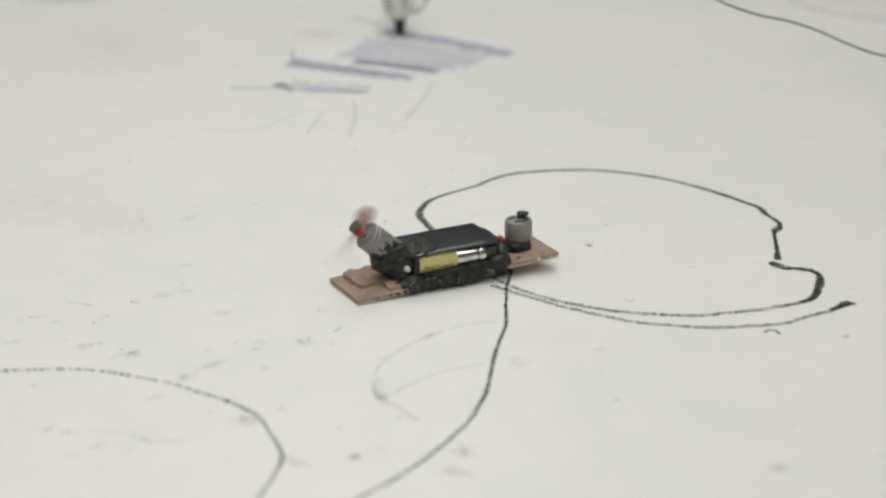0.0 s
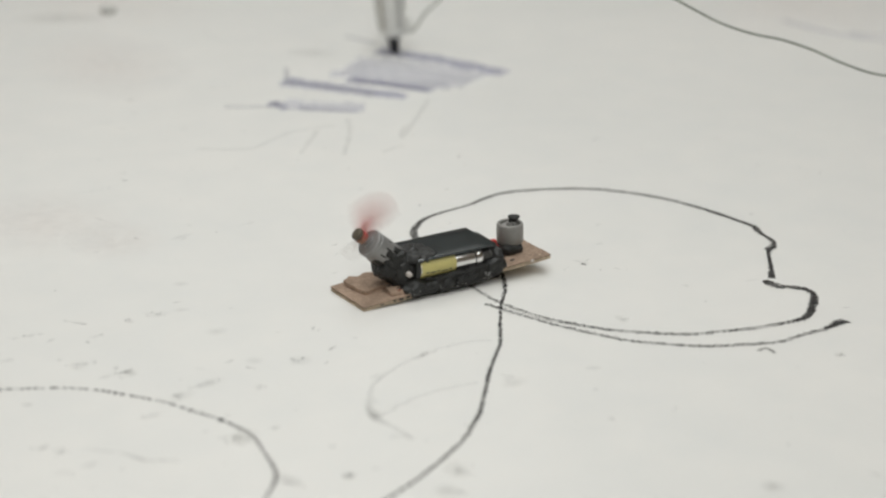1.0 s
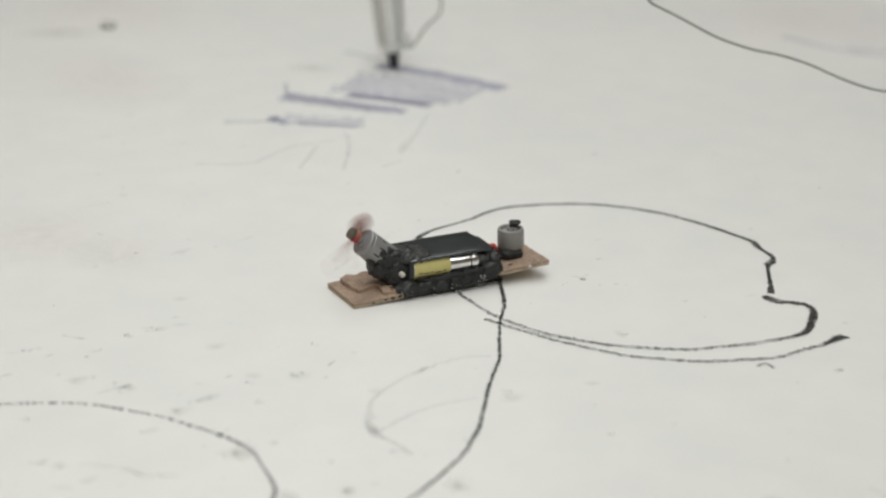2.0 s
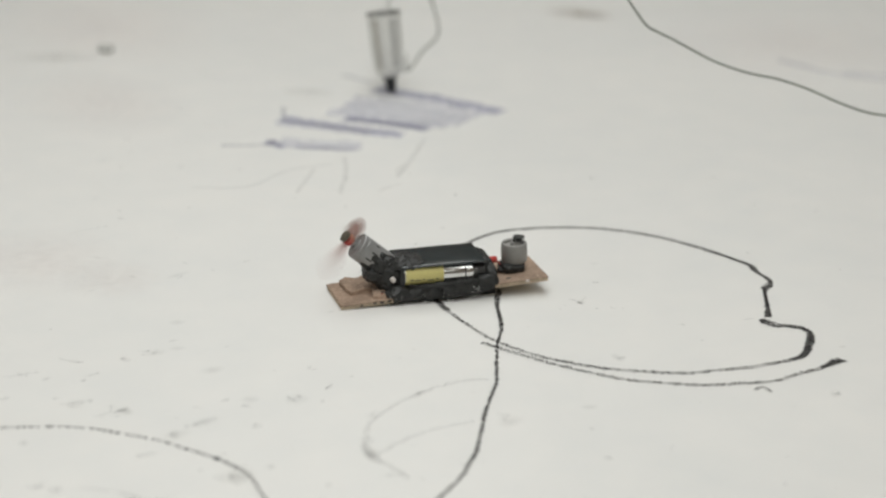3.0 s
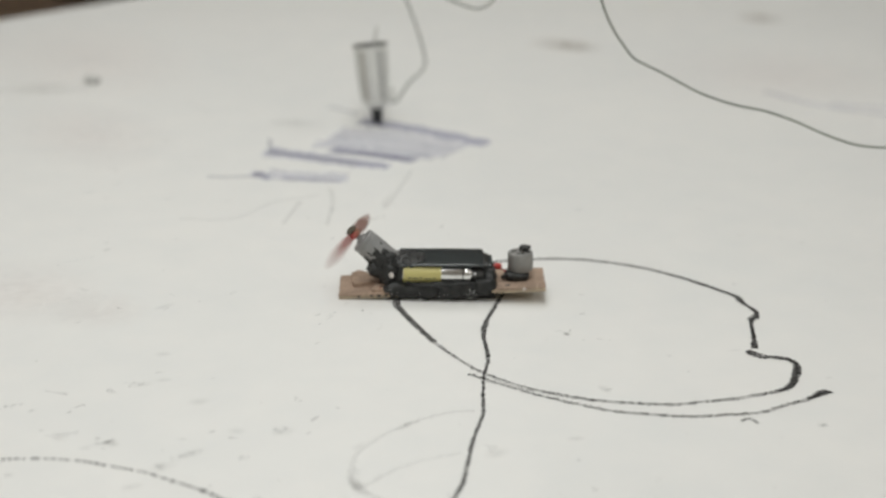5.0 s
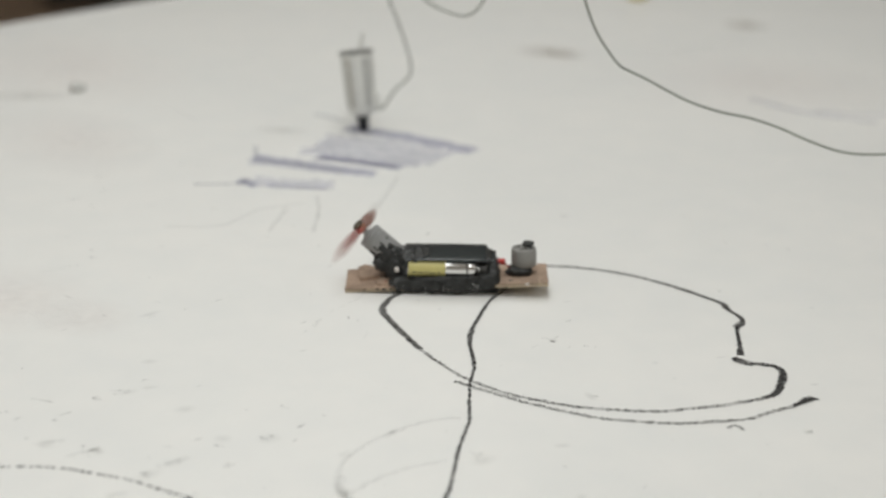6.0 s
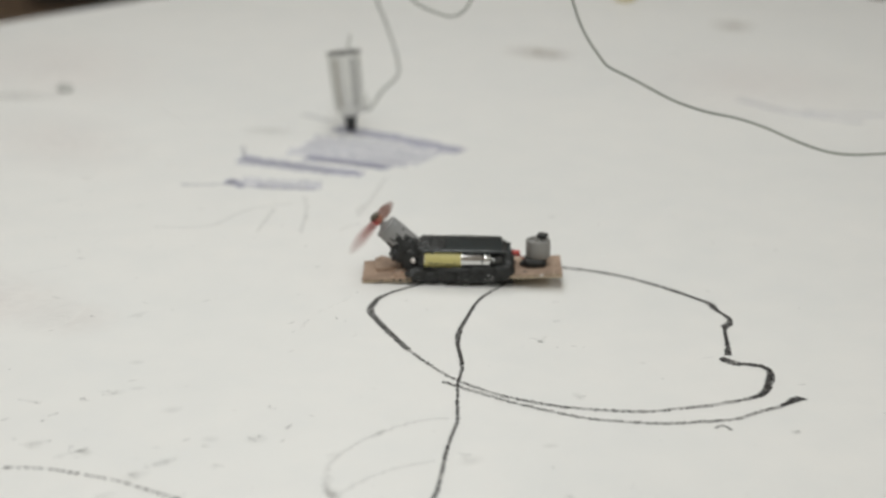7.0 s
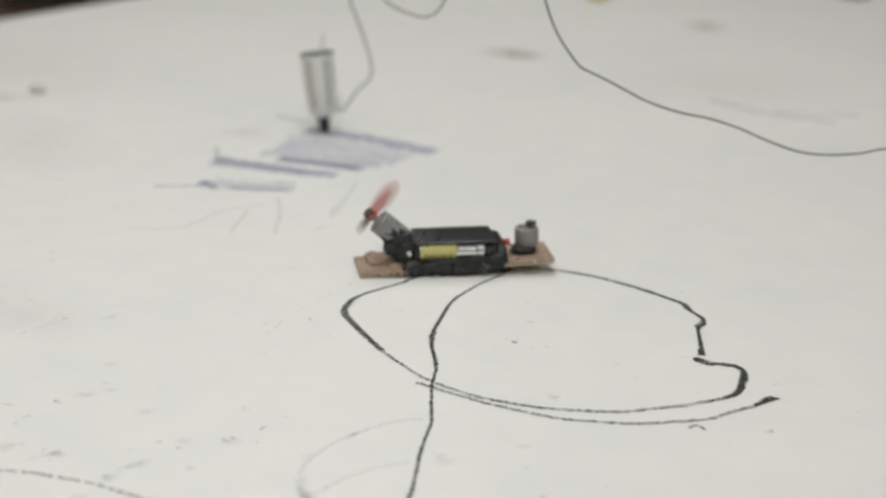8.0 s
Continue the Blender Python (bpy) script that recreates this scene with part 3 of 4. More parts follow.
    part("battery", mm(lathe([(4.4, 34.4), (5.2, 34.8), (5.2, 77.0), (4.0, 77.8), (1.9, 77.9), (1.7, 78.3)], pose(0, 20.6, 14.1, 0, 90, 0)), False), BLACK_PLASTIC, r, "dark battery at the back of the holder")
    # sagging wires below the battery
    part("wire", mm(tube([(37, 1.4, 10.4), (46, 0.4, 8.9), (58, 0.2, 9.6), (70, 0.5, 10.6), (80, 2.4, 11.5)], 0.6), False), BLACK_GLUE, r, "thin black wire")
    part("wire", mm(tube([(84, 15, 15.5), (87, 16.4, 15.4), (90, 16.6, 14), (92.5, 16.6, 12), (95, 17, 11)], 0.4), False), WIRE_RED, r, "thin red wire")
    part("red_cap", mm(lathe([(1.0, 85.2), (1.7, 85.4), (1.8, 88.6), (1.5, 89.4), (0.8, 89.6)], pose(0, 16.6, 15.6, 0, 90, 0), 20), False), RED_PLASTIC, r, "red plastic cap")
    # upright vibration motor
    up = Matrix.Translation((100.7, 18.5, 0)) @ pose(0, 0, 0, 0, -2.5, 0)
    part("motor_foot", mm(add(lump((98.0, 16.6, 11.0), (7.0, 6.8, 2.9), 0.7, 0.45, 3.3), lump((92.5, 15.0, 10.4), (3.0, 2.6, 1.3), 0.6, 0.5, 4.3)), False), BLACK_GLUE, r, "black glue foot")
    um = part("upright_motor", mm(lathe([(6.4, 13.2), (6.7, 13.4), (7.0, 14.0), (7.1, 18.5), (7.0, 22.8), (6.7, 23.7), (6.1, 24.0), (5.3, 23.6), (4.9, 22.4), (2.2, 22.4), (1.9, 24.2)], up), False), MOTOR_CASE, r, "small round grey motor")
    part("shaft", mm(lathe([(0.6, 23.5), (0.6, 27.0)], up, 16), False), DARK_METAL, um)
    wt = lathe([(1.3, 24.2), (1.5, 25.0), (2.2, 25.6), (3.0, 26.0), (3.15, 26.6), (2.8, 27.1), (1.0, 27.3)], Matrix.Translation((102.4, 19.0, 0)), 24)
    part("weight", mm(roughen(wt, 0.25, 0.5), False), DARK_METAL, um, "dark off-centre weight")
    # tilted motor
    foot = Vector((22.2, 15.9, 21.3))
    af = axle_frame(foot)
    tm = part("tilted_motor", mm(lathe([(6.4, -8), (7.2, -7.5), (7.2, 10.2), (6.9, 10.5), (6.9, 11.0), (7.2, 11.3), (7.2, 12.6), (6.8, 13.1), (3.4, 13.4), (3.2, 14.6), (1.7, 14.8), (1.6, 17.4)], af), False), MOTOR_STEEL, r, "tilted silver-grey motor smeared with black glue")
    for k, a in enumerate((-100, -72, -45, -15, 20, 60)):
        slot = af @ pose(0, 0, 0, 0, 0, a)
        part("vent", mm(roughen(box(6.9, 7.35, -0.4, 0.5, 2.4 + (k % 2) * 1.2, 7.4 - (k % 3), 0.15, 1, slot), 0.15, 0.6, k), False), BLACK_GLUE, tm)
    part("shaft", mm(lathe([(0.7, 14.2), (0.7, 20.0)], af, 16), False), DARK_METAL, tm)
    # propeller, in its own space with z along the axle
    prop = part("propeller", mm(lathe([(1.0, -2.6), (1.8, -2.2), (1.9, 0.5), (1.5, 1.4), (0.9, 1.8)], None, 24), False), HUB_OLIVE, r, "small red spinning propeller with one broken blade")
    for sign, mat, label in ((1, HUB_RED, "red side of the hub"), (-1, HUB_TAN, "tan side of the hub")):
        half = lathe([(1.9, -2.9), (3.2, -2.4), (3.4, 0.2), (2.0, 0.7)], None, 28)
        bmesh.ops.bisect_plane(half, geom=half.verts[:] + half.edges[:] + half.faces[:], plane_co=(0.02 * sign, 0, 0), plane_no=(-sign, 0, 0), clear_outer=True)
        bmesh.ops.holes_fill(half, edges=[e for e in half.edges if e.is_boundary])
        part("hub_half", mm(half, False), mat, prop, label)
    part("hub_cap", mm(lathe([(2.4, 0.8), (3.2, 1.2), (3.2, 2.8), (1.6, 3.6)], None, 20), False), HUB_OLIVE, prop, "dark olive hub cap")
    for side, reach, blade_mat in ((0, 23.5, PROP_RED), (180, 11.5, PROP_OLIVE)):
        bm = bmesh.new()
        grid = []
        for i in range(13):
            u = i / 12
            rad = 1.8 + reach * u
            chord = 3.4 + 4.6 * math.sin(math.pi * min(1, u * 0.85 + 0.12)) - 2.2 * max(0, u - 0.75) * 4 * max(0, u - 0.75)
            twist = radians(52 - 24 * u)
            row = []
            for j in range(5):
                c = (j / 4 - 0.5) * chord
                camber = 0.5 * (1 - (2 * j / 4 - 1) ** 2)
                row.append((rad, c * math.cos(twist), c * math.sin(twist) + camber - 0.4))
            grid.append(row)
        top = [[bm.verts.new((x, y, z + 0.28)) for x, y, z in row] for row in grid]
        low = [[bm.verts.new((x, y, z - 0.28)) for x, y, z in row] for row in grid]
        for i in range(12):
            for j in range(4):
                bm.faces.new((top[i][j], top[i + 1][j], top[i + 1][j + 1], top[i][j + 1]))
                bm.faces.new((low[i][j], low[i][j + 1], low[i + 1][j + 1], low[i + 1][j]))
            bm.faces.new((top[i][0], low[i][0], low[i + 1][0], top[i + 1][0]))
            bm.faces.new((top[i][4], top[i + 1][4], low[i + 1][4], low[i][4]))
        bm.faces.new([top[12][j] for j in range(5)] + [low[12][j] for j in range(4, -1, -1)])
        bm.faces.new([top[0][j] for j in range(4, -1, -1)] + [low[0][j] for j in range(5)])
        bm.transform(pose(0, 0, 0, 0, 0, side))
        part("blade", mm(bm, False), blade_mat, prop)
    return r, prop, foot


# ---- the hanging marker and its wire ----
def build_marker():
    t = thing("marker", "stubby white marker standing on its black tip", "marker", pose(-0.0703, 1.4318, 0, -8, -7.5, 0))
    part("tip", lathe([(0.0016, 0.0), (0.0034, 0.002), (0.0040, 0.009), (0.0052, 0.0105), (0.0052, 0.013)], None, 24), INK_TIP, t, "black felt tip")
    body = part("body", lathe([(0.0060, 0.0115), (0.0086, 0.0132), (0.0107, 0.018), (0.0117, 0.034), (0.0121, 0.0545), (0.0120, 0.0570), (0.0116, 0.0570)], None, 48), MARKER_WHITE, t, "white plastic barrel with grey stripes")
    for a, w, mat in ((-140, 7, MARKER_LINES), (-118, 13, MARKER_STRIP), (-98, 5, MARKER_LINES), (-58, 22, MARKER_LINES), (-34, 9, MARKER_LINES)):
        bm = bmesh.new()
        n = 6
        turns = [radians(a + w * (k / (n - 1) - 0.5)) for k in range(n)]
        cols = [[bm.verts.new((rr * math.cos(u), rr * math.sin(u), z)) for u in turns] for rr, z in ((0.0109, 0.0183), (0.01185, 0.034), (0.01225, 0.0535))]
        for lo, hi in zip(cols, cols[1:]):
            for k in range(n - 1):
                bm.faces.new((lo[k], lo[k + 1], hi[k + 1], hi[k]))
        part("stripe", bm, mat, body)
    part("rim", lathe([(0.0118, 0.0562), (0.0124, 0.0565), (0.0124, 0.0580), (0.0110, 0.0582), (0.0108, 0.0571)], None, 48), MARKER_CAP, t, "dark rim")
    part("stem", tube([(0.0025, 0, 0.0575), (0.004, 0, 0.062), (0.0065, 0, 0.070)], 0.0011), MARKER_WHITE, t, "short pale stem")
    part("wire_clip", lump((0.0112, -0.003, 0.0215), (0.0036, 0.0032, 0.0080), 0.0005, 300, 2.0, 3), MARKER_WHITE, t, "white blob of glue that holds the wire")


def build_wire():
    bm = tube([(-0.0588, 1.4345, 0.0152), (-0.0549, 1.4341, 0.0205), (-0.0486, 1.4333, 0.0309), (-0.0406, 1.4337, 0.0385), (-0.0376, 1.4338, 0.0452), (-0.0394, 1.4332, 0.0560), (-0.0445, 1.4284, 0.0733),
               (-0.0493, 1.4225, 0.0874), (-0.0533, 1.4160, 0.0998), (-0.0527, 1.4377, 0.1138), (-0.0367, 1.3882, 0.1150), (-0.0256, 1.3672, 0.1086), (-0.0126, 1.3454, 0.1071), (-0.0006, 1.3256, 0.1087),
               (0.0084, 1.3071, 0.1181), (0.0174, 1.2732, 0.1420), (0.0424, 1.2218, 0.1773), (0.0615, 1.1820, 0.1713), (0.0685, 1.1732, 0.1524), (0.0724, 1.1698, 0.1420), (0.0773, 1.1667, 0.1325),
               (0.0835, 1.1639, 0.1240), (0.0896, 1.1616, 0.1170), (0.0966, 1.1605, 0.1135), (0.1049, 1.1593, 0.1100), (0.1158, 1.1576, 0.1048), (0.1278, 1.1558, 0.0993), (0.1394, 1.1544, 0.0955),
               (0.1506, 1.1534, 0.0928), (0.1611, 1.1528, 0.0912), (0.1690, 1.1522, 0.0896), (0.1832, 1.1507, 0.0855), (0.2004, 1.1487, 0.0789), (0.2175, 1.1472, 0.0738), (0.2329, 1.1471, 0.0723),
               (0.2525, 1.1475, 0.0736), (0.2759, 1.1496, 0.0766), (0.3300, 1.1592, 0.0675), (0.4002, 1.1779, 0.0272), (0.4503, 1.1969, 0.0009), (0.5203, 1.2266, -0.0025)], 0.00075, 6, 8)
    tagged(part("marker_wire", bm, WIRE_COAT), "thin grey-green wire arching from the marker over the board", "wire")


# ---- drawings and dirt on the board ----
def build_drawings():
    loop = "hand-drawn charcoal loop line on the white board"
    charcoal("loop_line", [(-0.0100, 1.1065, 0.45), (-0.0169, 1.0995, 0.5), (-0.0278, 1.0889, 0.6), (-0.0353, 1.0787, 0.9), (-0.0389, 1.0672, 1.1), (-0.0402, 1.0553, 1.3), (-0.0373, 1.0456, 1.2), (-0.0285, 1.0229, 1.2), (-0.0179, 0.9985, 1.1)],
             0.0029, 7, 0.40, loop)
    charcoal("loop_line", [(-0.0179, 0.9985, 1.04), (-0.0097, 0.9842, 1.03), (-0.0008, 0.9693, 1.00), (0.0085, 0.9577, 1.14), (0.0232, 0.9447, 1.24), (0.0373, 0.9364, 1.36), (0.0636, 0.9272, 1.43), (0.0979, 0.9253, 1.45), (0.1153, 0.9305, 1.39), (0.1248, 0.9333, 1.39), (0.1324, 0.9359, 1.51), (0.1412, 0.9401, 1.49), (0.1491, 0.9443, 1.48), (0.1542, 0.9472, 1.62)],
             0.0023, 5, 0.56, loop)
    charcoal("loop_line", [(-0.0100, 1.1065, 1.04), (0.0039, 1.1245, 1.31), (0.0197, 1.1340, 1.63), (0.0416, 1.1395, 1.63), (0.0614, 1.1413, 1.66), (0.0843, 1.1362, 1.67), (0.1055, 1.1260, 1.70), (0.1200, 1.1150, 1.67), (0.1338, 1.1020, 1.73)],
             0.0020, 4, 0.42, loop)
    charcoal("loop_line", [(0.1300, 1.1060, 1.30), (0.1338, 1.1020, 1.35), (0.1485, 1.0859, 1.44), (0.1497, 1.0802, 1.75), (0.1514, 1.0745, 1.23), (0.1535, 1.0702, 1.00), (0.1560, 1.0650, 1.24), (0.1571, 1.0591, 1.20), (0.1551, 1.0530, 2.01), (0.1524, 1.0474, 1.94)], 0.0020, 6, 0.28, loop)
    charcoal("loop_line", [(0.1527, 1.0486, 1.11), (0.1519, 1.0375, 0.78), (0.1513, 1.0261, 0.85), (0.1506, 1.0163, 1.24), (0.1495, 1.0049, 1.62)], 0.0020, 6, 0.28, loop)
    charcoal("loop_line", [(0.1454, 1.0018, 1.15), (0.1474, 0.9985, 2.01), (0.1502, 0.9953, 2.40), (0.1529, 0.9937, 2.00), (0.1563, 0.9935, 1.65), (0.1601, 0.9928, 1.72), (0.1638, 0.9919, 1.70), (0.1668, 0.9890, 1.31), (0.1682, 0.9831, 1.20), (0.1675, 0.9753, 1.41), (0.1653, 0.9661, 1.51), (0.1622, 0.9571, 1.35), (0.1583, 0.9505, 1.35), (0.1537, 0.9469, 1.21)], 0.0026, 9, 0.42, loop)
    charcoal("sweep_tip", [(0.1808, 0.9477, 0.78), (0.1787, 0.9483, 1.77), (0.1767, 0.9476, 2.17), (0.1743, 0.9452, 1.76), (0.1716, 0.9420, 1.29), (0.1678, 0.9383, 0.96)], 0.0019, 9, 0.20, "dark blunt tip of the charcoal sweep line")
    charcoal("sweep_line", [(0.1821, 0.9476, 0.52), (0.1790, 0.9483, 2.10), (0.1766, 0.9476, 2.78), (0.1733, 0.9441, 2.17), (0.1689, 0.9394, 1.60), (0.1626, 0.9342, 1.42), (0.1555, 0.9295, 1.34), (0.1434, 0.9197, 1.32), (0.1262, 0.9149, 1.40), (0.1101, 0.9115, 1.41), (0.0909, 0.9118, 1.41), (0.0717, 0.9145, 1.37), (0.0535, 0.9219, 1.32), (0.0374, 0.9302, 1.28), (0.0219, 0.9405, 1.27), (0.0107, 0.9480, 1.26), (0.0003, 0.9560, 1.25)],
             0.0022, 5, 0.56, "long charcoal sweep line on the white board")
    charcoal("winding_line", [(0.0101, 0.9830, 1.0), (0.0101, 0.9726, 1.0), (0.0084, 0.9533, 0.9), (0.0080, 0.9312, 0.9), (0.0082, 0.9066, 0.9), (0.0062, 0.8924, 0.9), (0.0032, 0.8688, 0.95), (0.0002, 0.8319, 0.95), (-0.0029, 0.8157, 1.1), (-0.0069, 0.7995, 0.8), (-0.0181, 0.7736, 0.8), (-0.0313, 0.7495, 0.8), (-0.0477, 0.7264, 0.8), (-0.0682, 0.7012, 0.8)], 0.0016, 4, 0.46, "charcoal line winding towards the near side of the board")
    dashes("dashed_arc", [(-0.2317, 0.8247), (-0.2175, 0.8324), (-0.2033, 0.8353), (-0.1881, 0.8373), (-0.1729, 0.8365), (-0.1568, 0.8318), (-0.1407, 0.8262), (-0.1276, 0.8187), (-0.1134, 0.8102), (-0.1023, 0.8008)], 0.0019,
           "thin dashed black arc on the white board")
    stroke("arc_line", [(-0.1023, 0.8008, 0.8), (-0.0963, 0.7932, 0.9), (-0.0913, 0.7808, 1.0), (-0.0873, 0.7713, 1.0), (-0.0842, 0.7636, 1.3), (-0.0833, 0.7560, 1.3), (-0.0843, 0.7454, 1.0), (-0.0864, 0.7329, 1.0), (-0.0885, 0.7233, 1.0), (-0.0927, 0.7040, 1.0)], 0.0013, ARC_INK,
           "thin black arc on the white board")
    faint = "faint rubbed pencil scribble on the board"
    for pts, w in (([(-0.0833, 0.7569), (-0.0772, 0.7560), (-0.0721, 0.7512)], 0.0016),
                   ([(0.0041, 0.9094), (-0.0100, 0.9046), (-0.0282, 0.8894), (-0.0423, 0.8685), (-0.0494, 0.8515), (-0.0495, 0.8277), (-0.0465, 0.8173)], 0.0015),
                   ([(-0.0465, 0.8173), (-0.0424, 0.8221), (-0.0312, 0.8383), (-0.0160, 0.8517), (-0.0019, 0.8593)], 0.0013),
                   ([(-0.0505, 0.8306), (-0.0475, 0.8173), (-0.0404, 0.8116), (-0.0282, 0.7974)], 0.0018),
                   ([(-0.1094, 1.2382), (-0.1117, 1.2165), (-0.1151, 1.1898)], 0.0016), ([(-0.0927, 1.2671), (-0.0883, 1.2367), (-0.0883, 1.1901)], 0.0016),
                   ([(-0.0418, 1.3155), (-0.0490, 1.2653), (-0.0545, 1.2430, 2.2), (-0.0552, 1.2281)], 0.0017), ([(-0.1790, 1.1927), (-0.1463, 1.1981), (-0.1256, 1.2329), (-0.0988, 1.2515)], 0.0014), ([(-0.0651, 1.1981), (-0.060, 1.206), (-0.0538, 1.2141)], 0.0012)):
        stroke("scribble", pts, w * 1.6, FAINT_INK, faint, "scribble", group="faint scribbles", wobble=0.0012)
    violet = "violet felt-pen hatching under the marker"
    for pts, w, mat in (([(-0.0832, 1.4376), (-0.0381, 1.4177), (0.0086, 1.3865)], 0.0174, VIOLET_INK),
                        ([(-0.0973, 1.4035), (-0.0573, 1.3987), (-0.0082, 1.3739)], 0.0272, VIOLET_PALE),
                        ([(-0.1034, 1.3877), (-0.0635, 1.3778), (-0.0168, 1.3572)], 0.0238, VIOLET_PALE),
                        ([(-0.1119, 1.3720), (-0.0878, 1.3696), (-0.0270, 1.3477)], 0.0170, VIOLET_PALE),
                        ([(-0.0985, 1.3592), (-0.0691, 1.3504), (-0.0398, 1.3392)], 0.0138, VIOLET_INK),
                        ([(-0.0957, 1.3569), (-0.0689, 1.3485), (-0.0442, 1.3400)], 0.0072, VIOLET_INK),
                        ([(-0.1422, 1.3514), (-0.1066, 1.3390), (-0.0571, 1.3211)], 0.0152, VIOLET_INK),
                        ([(-0.1409, 1.3438), (-0.1097, 1.3348), (-0.0779, 1.3248)], 0.0153, VIOLET_PALE),
                        ([(-0.1371, 1.2961), (-0.1145, 1.2927), (-0.0827, 1.2940)], 0.0204, VIOLET_PALE),
                        ([(-0.1257, 1.2867), (-0.1088, 1.2851), (-0.0862, 1.2842)], 0.0058, VIOLET_INK),
                        ([(-0.1433, 1.2871), (-0.1417, 1.2980), (-0.1336, 1.2823)], 0.0065, VIOLET_INK),
                        ([(-0.1739, 1.2842), (-0.1591, 1.2859), (-0.1412, 1.2909)], 0.0042, FAINT_VIOLET),
                        ([(-0.1437, 1.3828), (-0.1419, 1.3684), (-0.1395, 1.3491)], 0.003, FAINT_VIOLET),
                        ([(-0.1091, 1.4741), (-0.1002, 1.4692), (-0.0862, 1.4568)], 0.0045, FAINT_VIOLET)):
        stroke("hatch_stroke", pts, w, mat, violet, "hatching", group="violet hatching")
    for pts in ([(0.2245, 1.5661), (0.2610, 1.5285), (0.3121, 1.5039)], [(0.2697, 1.5312), (0.2999, 1.5281), (0.3338, 1.5293)]):
        stroke("hatch_stroke", pts, 0.006, VIOLET_PALE, "pale blue pen stroke on the board", "pen stroke", group="pen strokes")
    stroke("small_arc", [(0.1315, 0.9073), (0.1335, 0.9102), (0.1357, 0.9111), (0.1375, 0.9097), (0.1388, 0.9066), (0.1397, 0.9058)], 0.0019, CHARCOAL_DRY, "tiny drawn arc beside the sweep line")


FRESH = [(0.0101, 0.9800, 1.0), (0.0098, 0.9870, 1.0), (0.0082, 1.0045, 1.0), (0.0078, 1.0170, 1.3), (0.0090, 1.0299, 1.3), (0.0131, 1.0522, 1.0), (0.0200, 1.0804, 0.9), (0.0300, 1.1000, 0.8), (0.0390, 1.1145, 0.7), (0.0480, 1.1265, 0.7), (0.0545, 1.1390, 0.7)]
PEN = (0.090, 0.014)


def build_fresh_line():
    """The line that the robot draws as it goes: short pieces of ink, each with the time at which the pen reaches its end."""
    t = thing("fresh_line", "fresh charcoal line that the robot draws behind it", "drawn line", group="lines drawn on the board")
    passed = []
    for k in range(161):
        at = k / 20
        x, y, a = (float(np.interp(at, [r[0] for r in ROBOT_ROWS], [r[n] for r in ROBOT_ROWS])) for n in (1, 2, 3))
        passed.append((y + math.sin(radians(a)) * PEN[0] + math.cos(radians(a)) * PEN[1], at))
    line = evenly(FRESH)
    pieces, run = [], 0.0
    for k in range(0, len(line) - 1, 10):
        bm, run = strands(line[k:k + 11], 0.0018, 5, 0.30, 3, start=run)
        ob = part("ink_piece", bm, CHARCOAL, t, "", False)
        end = line[min(k + 10, len(line) - 1)][1]
        pieces.append((ob, float(np.interp(end, [q[0] for q in passed], [q[1] for q in passed])) if end < passed[-1][0] else 9.0))
    return pieces


